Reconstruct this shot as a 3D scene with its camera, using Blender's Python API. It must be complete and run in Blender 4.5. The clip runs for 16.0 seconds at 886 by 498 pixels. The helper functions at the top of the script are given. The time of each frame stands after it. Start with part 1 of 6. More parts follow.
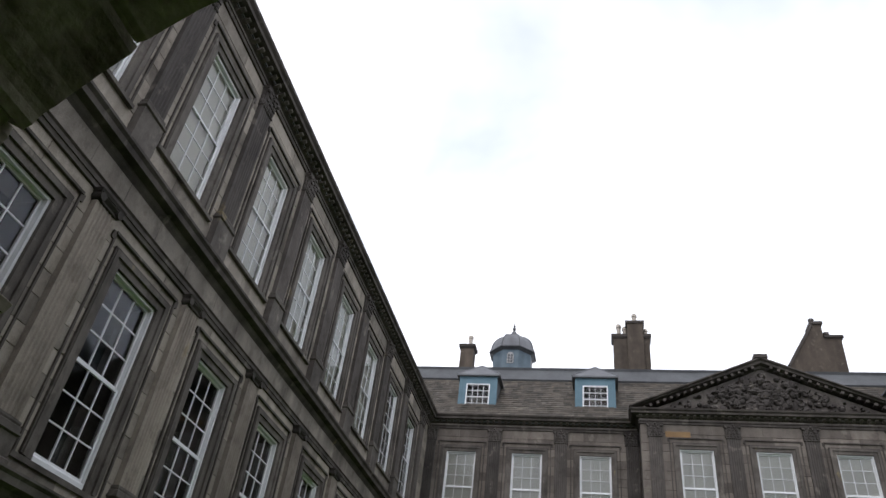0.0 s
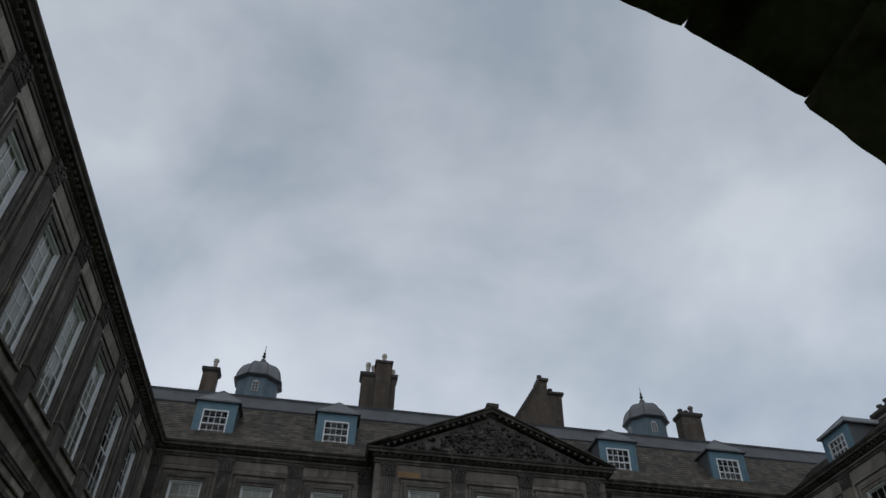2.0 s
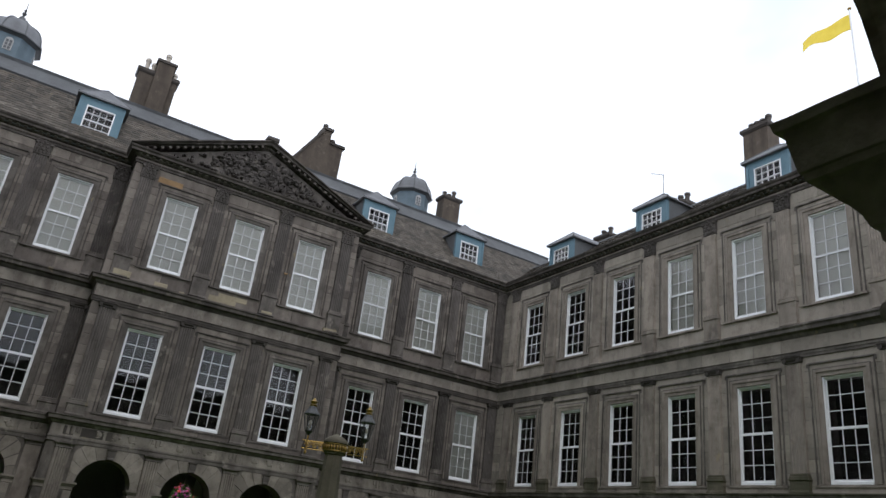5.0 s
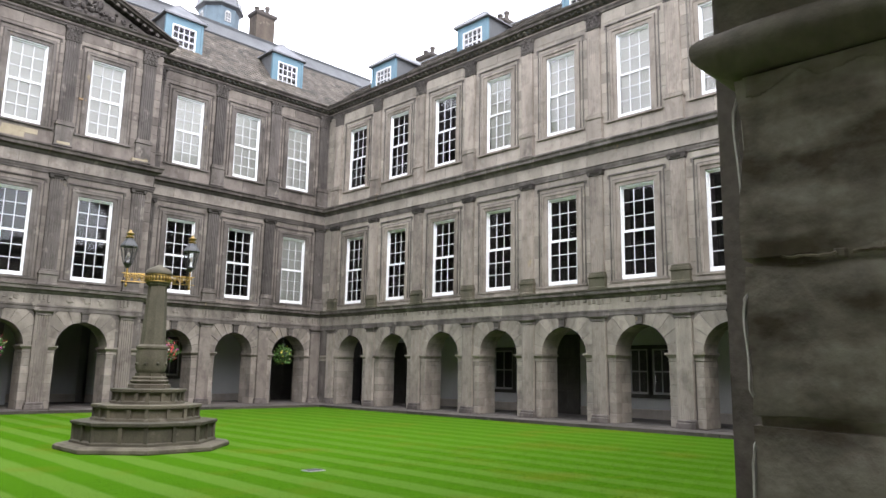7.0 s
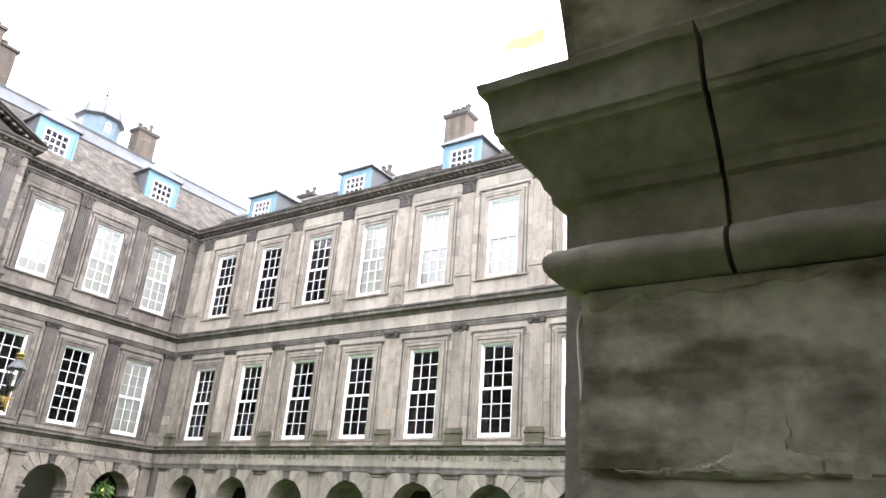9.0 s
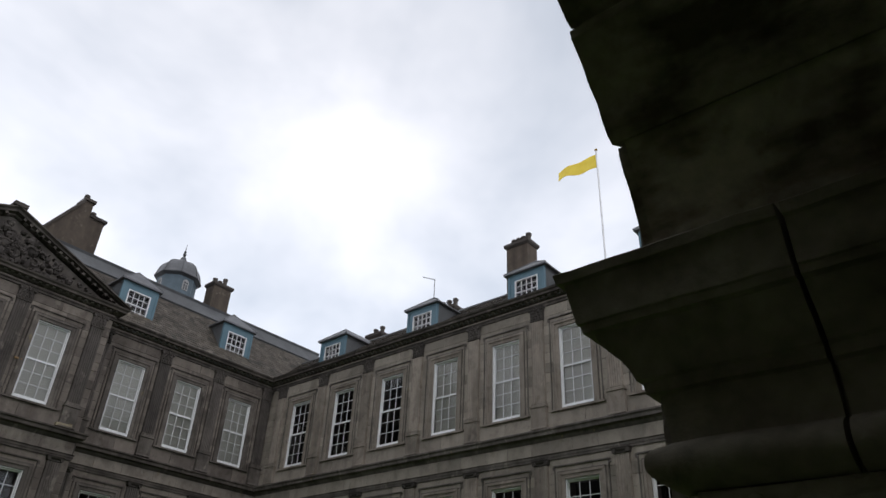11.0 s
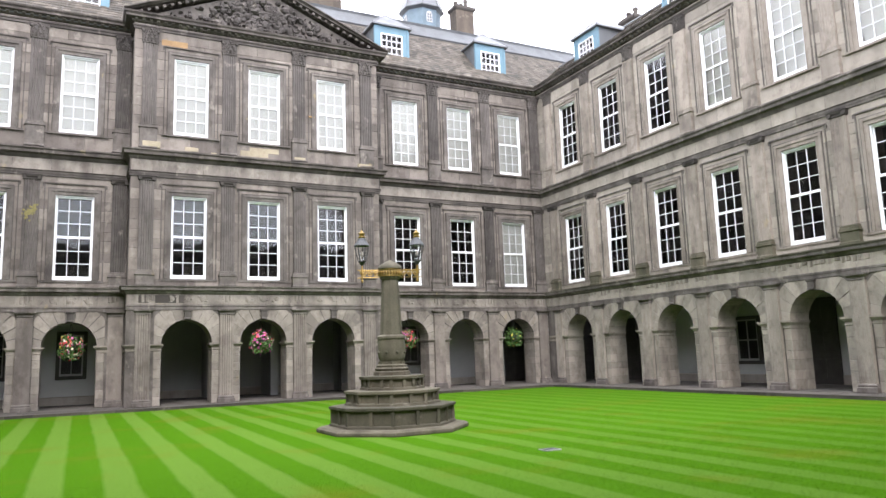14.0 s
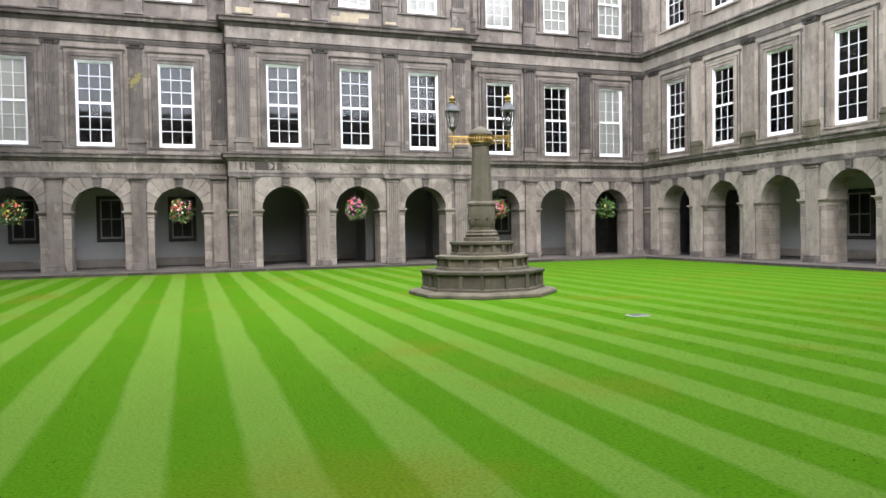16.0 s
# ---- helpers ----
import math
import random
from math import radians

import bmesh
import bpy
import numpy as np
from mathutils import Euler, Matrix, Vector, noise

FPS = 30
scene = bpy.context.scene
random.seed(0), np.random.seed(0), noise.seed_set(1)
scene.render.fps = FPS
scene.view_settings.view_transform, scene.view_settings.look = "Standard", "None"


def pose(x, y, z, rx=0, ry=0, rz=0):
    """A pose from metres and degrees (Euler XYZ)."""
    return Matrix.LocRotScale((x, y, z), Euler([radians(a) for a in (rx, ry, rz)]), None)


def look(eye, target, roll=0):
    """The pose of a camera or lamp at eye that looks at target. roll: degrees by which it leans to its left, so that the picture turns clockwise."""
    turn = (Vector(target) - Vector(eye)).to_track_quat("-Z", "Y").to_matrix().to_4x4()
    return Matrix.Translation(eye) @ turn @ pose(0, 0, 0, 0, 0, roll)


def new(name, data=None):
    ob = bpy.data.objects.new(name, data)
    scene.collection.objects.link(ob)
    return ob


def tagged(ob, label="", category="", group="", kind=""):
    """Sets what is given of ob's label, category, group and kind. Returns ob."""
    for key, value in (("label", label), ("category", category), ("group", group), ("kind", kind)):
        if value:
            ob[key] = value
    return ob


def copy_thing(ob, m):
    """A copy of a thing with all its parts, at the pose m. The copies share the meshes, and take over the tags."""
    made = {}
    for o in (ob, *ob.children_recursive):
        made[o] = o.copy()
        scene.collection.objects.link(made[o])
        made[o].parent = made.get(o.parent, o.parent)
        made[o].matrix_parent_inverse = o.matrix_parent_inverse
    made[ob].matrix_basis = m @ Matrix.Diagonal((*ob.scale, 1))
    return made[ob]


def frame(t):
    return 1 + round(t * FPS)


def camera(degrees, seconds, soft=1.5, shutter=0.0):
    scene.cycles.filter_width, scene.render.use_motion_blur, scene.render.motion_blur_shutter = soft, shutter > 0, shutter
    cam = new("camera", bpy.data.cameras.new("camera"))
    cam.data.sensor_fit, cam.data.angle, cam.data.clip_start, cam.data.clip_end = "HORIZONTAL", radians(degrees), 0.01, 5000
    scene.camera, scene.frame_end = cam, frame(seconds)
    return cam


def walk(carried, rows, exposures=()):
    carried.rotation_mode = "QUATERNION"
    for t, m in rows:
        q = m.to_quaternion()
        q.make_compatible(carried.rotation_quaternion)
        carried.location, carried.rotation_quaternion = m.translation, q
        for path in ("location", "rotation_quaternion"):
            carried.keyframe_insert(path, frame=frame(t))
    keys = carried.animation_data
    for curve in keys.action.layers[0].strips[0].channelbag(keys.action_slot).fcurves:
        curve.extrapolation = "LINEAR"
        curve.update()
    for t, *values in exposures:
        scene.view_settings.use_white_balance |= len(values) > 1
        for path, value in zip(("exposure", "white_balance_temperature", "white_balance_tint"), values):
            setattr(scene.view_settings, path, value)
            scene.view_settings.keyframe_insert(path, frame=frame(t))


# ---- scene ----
cam = camera(63.2, 16.0)
PATH = [
    (0, (-6.209, -0.394, 1.877), (-6.63, 1.166, 3.055), 7.8),
    (0.5, (-6.198, -0.408, 1.853), (-6.453, 1.098, 3.144), 9.9),
    (1, (-6.212, -0.418, 1.877), (-6.313, 1.05, 3.232), 7.6),
    (1.5, (-6.21, -0.431, 1.875), (-6.16, 1.017, 3.254), 3.7),
    (2, (-6.17, -0.362, 1.883), (-5.957, 1.153, 3.179), 1.9),
    (2.5, (-6.193, -0.368, 1.849), (-5.885, 1.194, 3.06), 1.9),
    (3, (-6.211, -0.414, 1.787), (-5.808, 1.165, 2.954), 0.7),
    (3.5, (-6.267, -0.387, 1.784), (-5.744, 1.247, 2.816), 3.4),
    (4, (-6.303, -0.329, 1.751), (-5.575, 1.287, 2.678), 4.5),
    (4.2, (-6.317, -0.297, 1.735), (-5.547, 1.324, 2.617), 5.2),
    (6.3, (-6.327, -0.201, 1.607), (-5.135, 1.302, 2.17), 4.1),
    (6.5, (-6.322, -0.195, 1.598), (-5.071, 1.285, 2.094), 2.8),
    (7, (-6.298, -0.18, 1.577), (-4.914, 1.223, 1.916), 1.0),
    (7.5, (-6.289, -0.174, 1.573), (-4.796, 1.114, 1.908), 1.6),
    (8, (-6.284, -0.18, 1.587), (-4.74, 1.016, 2.017), 2.5),
    (8.5, (-6.287, -0.192, 1.613), (-4.724, 0.907, 2.204), 3.4),
    (9, (-6.304, -0.203, 1.639), (-4.782, 0.865, 2.377), 4.4),
    (9.2, (-6.314, -0.207, 1.646), (-4.822, 0.875, 2.424), 4.7),
    (11.3, (-6.35, -0.196, 1.755), (-5.137, 0.979, 2.827), 2.4),
    (11.5, (-6.307, -0.231, 1.733), (-5.147, 1.037, 2.755), 1.5),
    (12, (-6.311, -0.265, 1.707), (-5.218, 1.159, 2.588), -1.0),
    (12.5, (-6.252, -0.246, 1.699), (-5.247, 1.338, 2.393), -2.2),
    (13, (-6.209, -0.234, 1.681), (-5.247, 1.438, 2.209), -1.9),
    (13.5, (-6.201, -0.238, 1.637), (-5.284, 1.499, 2.008), -2.0),
    (14, (-6.173, -0.202, 1.574), (-5.28, 1.563, 1.864), -1.9),
    (14.5, (-6.155, -0.17, 1.529), (-5.321, 1.639, 1.709), -1.8),
    (15, (-6.164, -0.166, 1.499), (-5.373, 1.669, 1.596), -1.7),
    (15.5, (-6.148, -0.176, 1.485), (-5.424, 1.688, 1.529), -1.3),
    (16, (-6.125, -0.17, 1.459), (-5.464, 1.717, 1.402), -0.9),
]

# seconds, stops, kelvin, tint
EXPO = [(0, 0.63, 6500, 15), (0.3, 0.20, 6300, 13), (0.5, -0.01, 6500, 12), (1.0, -0.53, 6150, 9), (1.5, -0.68, 6150, 9), (2.5, -0.82, 6200, 10), (4.2, -0.47, 6300, 11), (5.3, 1.05, 6400, 14),
        (6.3, 1.88, 6500, 17), (7.0, 2.30, 6500, 17), (7.5, 2.60, 6500, 17), (8.0, 3.03, 6500, 17), (9.0, 3.13, 6500, 17), (10.3, 1.64, 6400, 15), (11.3, -0.16, 6700, 14), (12.6, -0.06, 6900, 16), (13.0, 1.18, 6400, 15), (13.6, 2.26, 6500, 17), (14.5, 2.85, 6500, 17), (16.0, 2.78, 6500, 17)]
walk(cam, [(t, look(eye, target, roll)) for t, eye, target, roll in PATH], EXPO)

# ---- sky and light ----
world = bpy.data.worlds.new("sky")
scene.world = world
world.use_nodes = True
wn, wl = world.node_tree.nodes, world.node_tree.links
wn.clear()
w_out, w_bg = wn.new("ShaderNodeOutputWorld"), wn.new("ShaderNodeBackground")
sky = wn.new("ShaderNodeTexSky")
sky.sky_type, sky.sun_disc = "NISHITA", False
sky.sun_elevation, sky.sun_rotation = radians(48), radians(200)
co, mp = wn.new("ShaderNodeTexCoord"), wn.new("ShaderNodeMapping")
mp.inputs["Scale"].default_value = (1.3, 1.3, 1.7)
cloud, ramp, mixer = wn.new("ShaderNodeTexNoise"), wn.new("ShaderNodeValToRGB"), wn.new("ShaderNodeMixRGB")
cloud.inputs["Scale"].default_value, cloud.inputs["Detail"].default_value, cloud.inputs["Roughness"].default_value = 1.7, 5, 0.5
cloud.inputs["Distortion"].default_value = 0.25
ramp.color_ramp.elements[0].position, ramp.color_ramp.elements[0].color = 0.36, (7.1, 8.0, 9.1, 1)
ramp.color_ramp.elements[1].position, ramp.color_ramp.elements[1].color = 0.64, (12.6, 13.1, 13.8, 1)
mixer.inputs[0].default_value = 0.93
wl.new(co.outputs["Generated"], mp.inputs["Vector"])
wl.new(mp.outputs["Vector"], cloud.inputs["Vector"])
wl.new(cloud.outputs["Fac"], ramp.inputs["Fac"])
wl.new(sky.outputs["Color"], mixer.inputs[1])
wl.new(ramp.outputs["Color"], mixer.inputs[2])
sep_w, low, lift = wn.new("ShaderNodeSeparateXYZ"), wn.new("ShaderNodeMapRange"), wn.new("ShaderNodeMixRGB")
low.inputs[1].default_value, low.inputs[2].default_value, low.inputs[3].default_value, low.inputs[4].default_value = 0.3, 0.75, 1.32, 0.97
lift.blend_type, lift.inputs[0].default_value = "MULTIPLY", 1.0
wl.new(co.outputs["Generated"], sep_w.inputs[0])
wl.new(sep_w.outputs[2], low.inputs[0])
wl.new(mixer.outputs[0], lift.inputs[1])
wl.new(low.outputs[0], lift.inputs[2])
wl.new(lift.outputs[0], w_bg.inputs["Color"])
w_bg.inputs["Strength"].default_value = 0.08
wl.new(w_bg.outputs[0], w_out.inputs[0])
sun = new("sun", bpy.data.lights.new("sun", "SUN"))
sun.data.energy, sun.data.angle, sun.data.color = 0.5, radians(25), (1, 0.97, 0.93)
sun.matrix_world = look((-8, -20, 30), (0, 6, 0))


# ---- materials ----
def mat(name, c1, c2, rough=0.85, scale=3.0, metal=0.0, bump=0.3, fine=60.0, vary="", streak=0.0, c3=None, spec=0.3, stain=0.0, blotch=0.0, bscale=1.0, flat=(1.1, 1.1, 1.6), edge=(0.44, 0.66)):
    """c1, c2: the two ends of the colour. vary: OBJECT or ISLAND for piece by piece. streak: dark run-down stains."""
    m = bpy.data.materials.new(name)
    m.use_nodes = True
    n, l = m.node_tree.nodes, m.node_tree.links
    b = n["Principled BSDF"]
    b.inputs["Roughness"].default_value, b.inputs["Metallic"].default_value = rough, metal
    b.inputs["Specular IOR Level"].default_value = spec
    tc = n.new("ShaderNodeNewGeometry")
    big, small = n.new("ShaderNodeTexNoise"), n.new("ShaderNodeTexNoise")
    big.inputs["Scale"].default_value, big.inputs["Detail"].default_value = scale, 5
    small.inputs["Scale"].default_value, small.inputs["Detail"].default_value = fine, 4
    l.new(tc.outputs["Position"], big.inputs["Vector"])
    l.new(tc.outputs["Position"], small.inputs["Vector"])
    fac = n.new("ShaderNodeMath")
    fac.operation = "MULTIPLY_ADD"
    fac.inputs[1].default_value, fac.inputs[2].default_value = 1.6, -0.3
    l.new(big.outputs["Fac"], fac.inputs[0])
    out = fac.outputs[0]
    if vary:
        src = n.new("ShaderNodeObjectInfo").outputs["Random"] if vary == "OBJECT" else tc.outputs["Random Per Island"]
        add = n.new("ShaderNodeMix")
        add.inputs[0].default_value = 0.66
        l.new(out, add.inputs[2])
        l.new(src, add.inputs[3])
        out = add.outputs[0]
    mix = n.new("ShaderNodeMixRGB")
    mix.use_clamp = True
    mix.inputs[1].default_value, mix.inputs[2].default_value = (*c1, 1), (*c2, 1)
    l.new(out, mix.inputs[0])
    col = mix.outputs[0]
    grain = n.new("ShaderNodeMixRGB")
    grain.blend_type = "OVERLAY"
    grain.inputs[0].default_value = 0.35
    l.new(col, grain.inputs[1])
    l.new(small.outputs["Fac"], grain.inputs[2])
    col = grain.outputs[0]
    if streak or stain:
        mp = n.new("ShaderNodeMapping")
        mp.inputs["Scale"].default_value = (2.2, 2.2, 0.35) if streak else flat
        st, rp, dk = n.new("ShaderNodeTexNoise"), n.new("ShaderNodeValToRGB"), n.new("ShaderNodeMixRGB")
        st.inputs["Detail"].default_value, st.inputs["Scale"].default_value = 6, 1.0 if streak else 2.2
        rp.color_ramp.elements[0].position, rp.color_ramp.elements[1].position = edge
        dk.blend_type = "MULTIPLY"
        dk.inputs[2].default_value = (*(c3 or (0.45, 0.43, 0.42)), 1)
        l.new(tc.outputs["Position"], mp.inputs[0])
        l.new(mp.outputs[0], st.inputs["Vector"])
        l.new(st.outputs["Fac"], rp.inputs[0])
        am = n.new("ShaderNodeMath")
        am.operation = "MULTIPLY"
        am.inputs[1].default_value = streak or stain
        l.new(rp.outputs[0], am.inputs[0])
        l.new(am.outputs[0], dk.inputs[0])
        l.new(col, dk.inputs[1])
        col = dk.outputs[0]
    if blotch:
        # soot patches, pale lime and ochre patches, each with a ragged edge of its own
        for sc, shift, lo, hi, kind, tint, amount in ((1.5, 3.0, 0.50, 0.60, "MULTIPLY", (0.56, 0.545, 0.545), 0.62), (3.6, 11.0, 0.53, 0.62, "MULTIPLY", (0.62, 0.59, 0.575), 0.6),
                                                      (2.3, 23.0, 0.60, 0.68, "MIX", (0.36, 0.32, 0.27), 0.36), (1.9, 37.0, 0.66, 0.72, "MIX", (0.30, 0.235, 0.11), 0.4)):
            mv, no, rm, mm, am = (n.new("ShaderNode" + k) for k in ("Mapping", "TexNoise", "ValToRGB", "MixRGB", "Math"))
            mv.inputs["Location"].default_value = (shift, shift * 1.7, -shift)
            mv.inputs["Scale"].default_value = (1, 1, 0.75)
            no.inputs["Scale"].default_value, no.inputs["Detail"].default_value, no.inputs["Roughness"].default_value = sc * bscale, 8, 0.62
            rm.color_ramp.elements[0].position, rm.color_ramp.elements[1].position = lo, hi
            am.operation = "MULTIPLY"
            am.inputs[1].default_value = amount * blotch
            mm.blend_type = kind
            mm.inputs[2].default_value = (*tint, 1)
            l.new(tc.outputs["Position"], mv.inputs[0])
            l.new(mv.outputs[0], no.inputs["Vector"])
            l.new(no.outputs["Fac"], rm.inputs[0])
            l.new(rm.outputs[0], am.inputs[0])
            l.new(am.outputs[0], mm.inputs[0])
            l.new(col, mm.inputs[1])
            col = mm.outputs[0]
    l.new(col, b.inputs["Base Color"])
    if bump:
        bp = n.new("ShaderNodeBump")
        bp.inputs["Strength"].default_value, bp.inputs["Distance"].default_value = bump, 0.01
        l.new(small.outputs["Fac"], bp.inputs["Height"])
        l.new(bp.outputs[0], b.inputs["Normal"])
    return m


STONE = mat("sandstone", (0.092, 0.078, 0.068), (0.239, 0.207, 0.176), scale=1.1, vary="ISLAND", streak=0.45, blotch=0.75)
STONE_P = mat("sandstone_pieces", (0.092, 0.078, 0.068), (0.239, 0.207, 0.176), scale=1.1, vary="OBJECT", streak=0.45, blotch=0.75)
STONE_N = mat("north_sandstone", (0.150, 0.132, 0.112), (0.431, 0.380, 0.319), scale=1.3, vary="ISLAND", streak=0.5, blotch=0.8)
# paler buff tone for the south front
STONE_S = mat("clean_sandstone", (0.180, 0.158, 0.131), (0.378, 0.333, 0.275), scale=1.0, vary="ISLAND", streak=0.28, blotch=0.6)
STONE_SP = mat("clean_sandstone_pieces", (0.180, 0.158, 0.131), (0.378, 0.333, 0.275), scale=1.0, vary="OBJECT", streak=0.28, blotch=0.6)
STONE_V = mat("arch_sandstone", (0.154, 0.135, 0.114), (0.277, 0.244, 0.205), scale=2.2, vary="OBJECT", streak=0.4, blotch=0.8)
STONE_SV = mat("south_arch_sandstone", (0.172, 0.152, 0.125), (0.308, 0.274, 0.226), scale=2.0, vary="OBJECT", streak=0.4, blotch=0.8)
STONE_F = mat("frieze_sandstone", (0.126, 0.111, 0.096), (0.297, 0.263, 0.223), scale=1.1, streak=0.55, blotch=0.9)
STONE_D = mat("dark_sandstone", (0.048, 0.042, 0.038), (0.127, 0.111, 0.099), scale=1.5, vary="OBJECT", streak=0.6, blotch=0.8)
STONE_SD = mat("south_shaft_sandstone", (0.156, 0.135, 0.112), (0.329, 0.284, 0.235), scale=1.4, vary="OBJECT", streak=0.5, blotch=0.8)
STONE_CAP = mat("sooty_sandstone", (0.024, 0.021, 0.018), (0.072, 0.061, 0.053), scale=2.0, vary="OBJECT")
STONE_M = mat("moulded_sandstone", (0.069, 0.061, 0.055), (0.180, 0.158, 0.137), scale=1.2, streak=0.6, blotch=1)
# soot on the cornice, and shadow of the upper string course, in one colour
CORNICE = mat("sooty_cornice_stone", (0.040, 0.034, 0.031), (0.123, 0.106, 0.092), scale=1.4, streak=0.6, blotch=0.7)
STONE_G = mat("mossy_sandstone", (0.048, 0.049, 0.027), (0.135, 0.117, 0.085), scale=1.2, streak=0.5, blotch=0.7)
PIER = mat("pier_sandstone", (0.246, 0.215, 0.162), (0.493, 0.451, 0.351), scale=2.2, fine=34, bump=0.45, vary="OBJECT", stain=0.95, c3=(0.27, 0.235, 0.19), blotch=0.75, bscale=3.1, flat=(2.3, 2.3, 5.6), edge=(0.45, 0.62))
PIER_I = mat("impost_sandstone", (0.215, 0.190, 0.142), (0.40, 0.365, 0.285), scale=2.4, fine=34, bump=0.45, vary="OBJECT", stain=0.45, c3=(0.3, 0.26, 0.2), blotch=0.35, bscale=2.3, flat=(1.7, 1.7, 3.0), edge=(0.5, 0.66))
PIER_M = mat("old_pointing", (0.20, 0.17, 0.115), (0.37, 0.325, 0.23), scale=9, fine=50, bump=0.6, stain=0.8, c3=(0.3, 0.25, 0.19), flat=(5, 5, 7))
CHIM = mat("chimney_sandstone", (0.032, 0.026, 0.020), (0.110, 0.086, 0.065), scale=2.5, vary="OBJECT", streak=0.6, blotch=0.4, bscale=1.6)
YELLOW = mat("new_sandstone", (0.211, 0.180, 0.119), (0.334, 0.286, 0.198), scale=2, blotch=0.4)
ORANGE = mat("rusty_sandstone", (0.176, 0.106, 0.053), (0.290, 0.185, 0.088), scale=2)
LICHEN = mat("yellow_lichen", (0.12, 0.105, 0.035), (0.20, 0.175, 0.07), scale=14)
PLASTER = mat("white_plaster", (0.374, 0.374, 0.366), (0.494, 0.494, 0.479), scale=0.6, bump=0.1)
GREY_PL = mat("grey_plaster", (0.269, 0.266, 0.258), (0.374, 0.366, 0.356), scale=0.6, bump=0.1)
PAVING = mat("flagstone", (0.053, 0.048, 0.042), (0.119, 0.106, 0.093), scale=1.0, vary="ISLAND")
SLATE = mat("slate", (0.035, 0.031, 0.026), (0.132, 0.112, 0.088), scale=0.7, vary="ISLAND", rough=0.75, spec=0.3, stain=0.6, c3=(0.6, 0.58, 0.55), blotch=0.8)
LEAD = mat("lead_sheet", (0.058, 0.060, 0.063), (0.107, 0.111, 0.114), scale=0.9, rough=0.6, spec=0.35, streak=0.3)
LEAD_P = mat("pale_lead", (0.097, 0.100, 0.106), (0.176, 0.180, 0.187), scale=0.9, rough=0.6, spec=0.35, streak=0.4)
BLUE_G = mat("blue_grey_paint", (0.070, 0.101, 0.121), (0.114, 0.151, 0.176), scale=2, rough=0.6, bump=0.1, streak=0.3)
BLUE = mat("blue_paint", (0.075, 0.141, 0.176), (0.114, 0.194, 0.236), scale=2, rough=0.5, bump=0.1)
WHITE = mat("white_paint", (0.64, 0.65, 0.655), (0.76, 0.76, 0.755), scale=4, rough=0.45, bump=0.1, spec=0.5)
BLIND = mat("cream_blind", (0.43, 0.42, 0.375), (0.48, 0.47, 0.42), scale=1.5, rough=0.9, bump=0.05)
BROWN = mat("dark_paint", (0.03, 0.027, 0.023), (0.06, 0.055, 0.048), scale=3, rough=0.5)
# near-black colour takes the place of the rooms' own shade
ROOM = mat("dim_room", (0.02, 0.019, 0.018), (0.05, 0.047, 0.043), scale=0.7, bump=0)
LAMPSTONE = mat("lichened_sandstone", (0.050, 0.048, 0.033), (0.137, 0.121, 0.086), scale=3.0, fine=40, bump=0.5, streak=0.5, vary="OBJECT", blotch=0.6)
# the shadow line at the lawn's edge is put into this dark colour
KERB = mat("mossy_kerb_stone", (0.025, 0.023, 0.017), (0.075, 0.067, 0.051), scale=2.5, vary="ISLAND", blotch=0.5)
SKIRT = mat("buff_skirting_stone", (0.290, 0.260, 0.220), (0.378, 0.343, 0.295), scale=1.2, blotch=0.4)
GILT = mat("gilding", (0.20, 0.13, 0.04), (0.38, 0.25, 0.075), scale=9, rough=0.42, metal=0.8, bump=0.1)
BLACK = mat("black_iron", (0.012, 0.012, 0.013), (0.03, 0.03, 0.03), scale=8, rough=0.45, spec=0.5)
POT = mat("chimney_pot_clay", (0.30, 0.27, 0.23), (0.45, 0.40, 0.34), scale=4)
POT_D = mat("dark_chimney_pot", (0.05, 0.045, 0.04), (0.10, 0.085, 0.075), scale=4)
LEAF = mat("leaf_green", (0.035, 0.085, 0.02), (0.10, 0.20, 0.045), scale=6, vary="ISLAND", rough=0.6, bump=0)
PETAL_R = mat("red_petal", (0.55, 0.035, 0.06), (0.80, 0.14, 0.12), scale=8, vary="ISLAND", rough=0.6, bump=0)
PETAL_M = mat("magenta_petal", (0.50, 0.03, 0.28), (0.75, 0.22, 0.50), scale=8, vary="ISLAND", rough=0.6, bump=0)
PETAL_W = mat("pale_petal", (0.70, 0.62, 0.45), (0.85, 0.80, 0.70), scale=8, vary="ISLAND", rough=0.6, bump=0)
PETAL_Y = mat("yellow_petal", (0.70, 0.52, 0.06), (0.85, 0.70, 0.16), scale=8, vary="ISLAND", rough=0.6, bump=0)
FLAG = mat("yellow_cloth", (0.72, 0.52, 0.05), (0.85, 0.66, 0.10), scale=2, rough=0.8, bump=0.05)
MORTAR = mat("pale_mortar", (0.42, 0.40, 0.34), (0.55, 0.52, 0.45), scale=8)


def glass(name, tint, gloss):
    m = bpy.data.materials.new(name)
    m.use_nodes = True
    n, l = m.node_tree.nodes, m.node_tree.links
    n.clear()
    o, mx, tr, gl, fr = (n.new("ShaderNode" + k) for k in ("OutputMaterial", "MixShader", "BsdfTransparent", "BsdfGlossy", "Fresnel"))
    fr.inputs["IOR"].default_value = gloss
    gl.inputs["Roughness"].default_value = 0.02
    tr.inputs["Color"].default_value = (*tint, 1)
    l.new(fr.outputs[0], mx.inputs[0])
    l.new(tr.outputs[0], mx.inputs[1])
    l.new(gl.outputs[0], mx.inputs[2])
    l.new(mx.outputs[0], o.inputs[0])
    return m


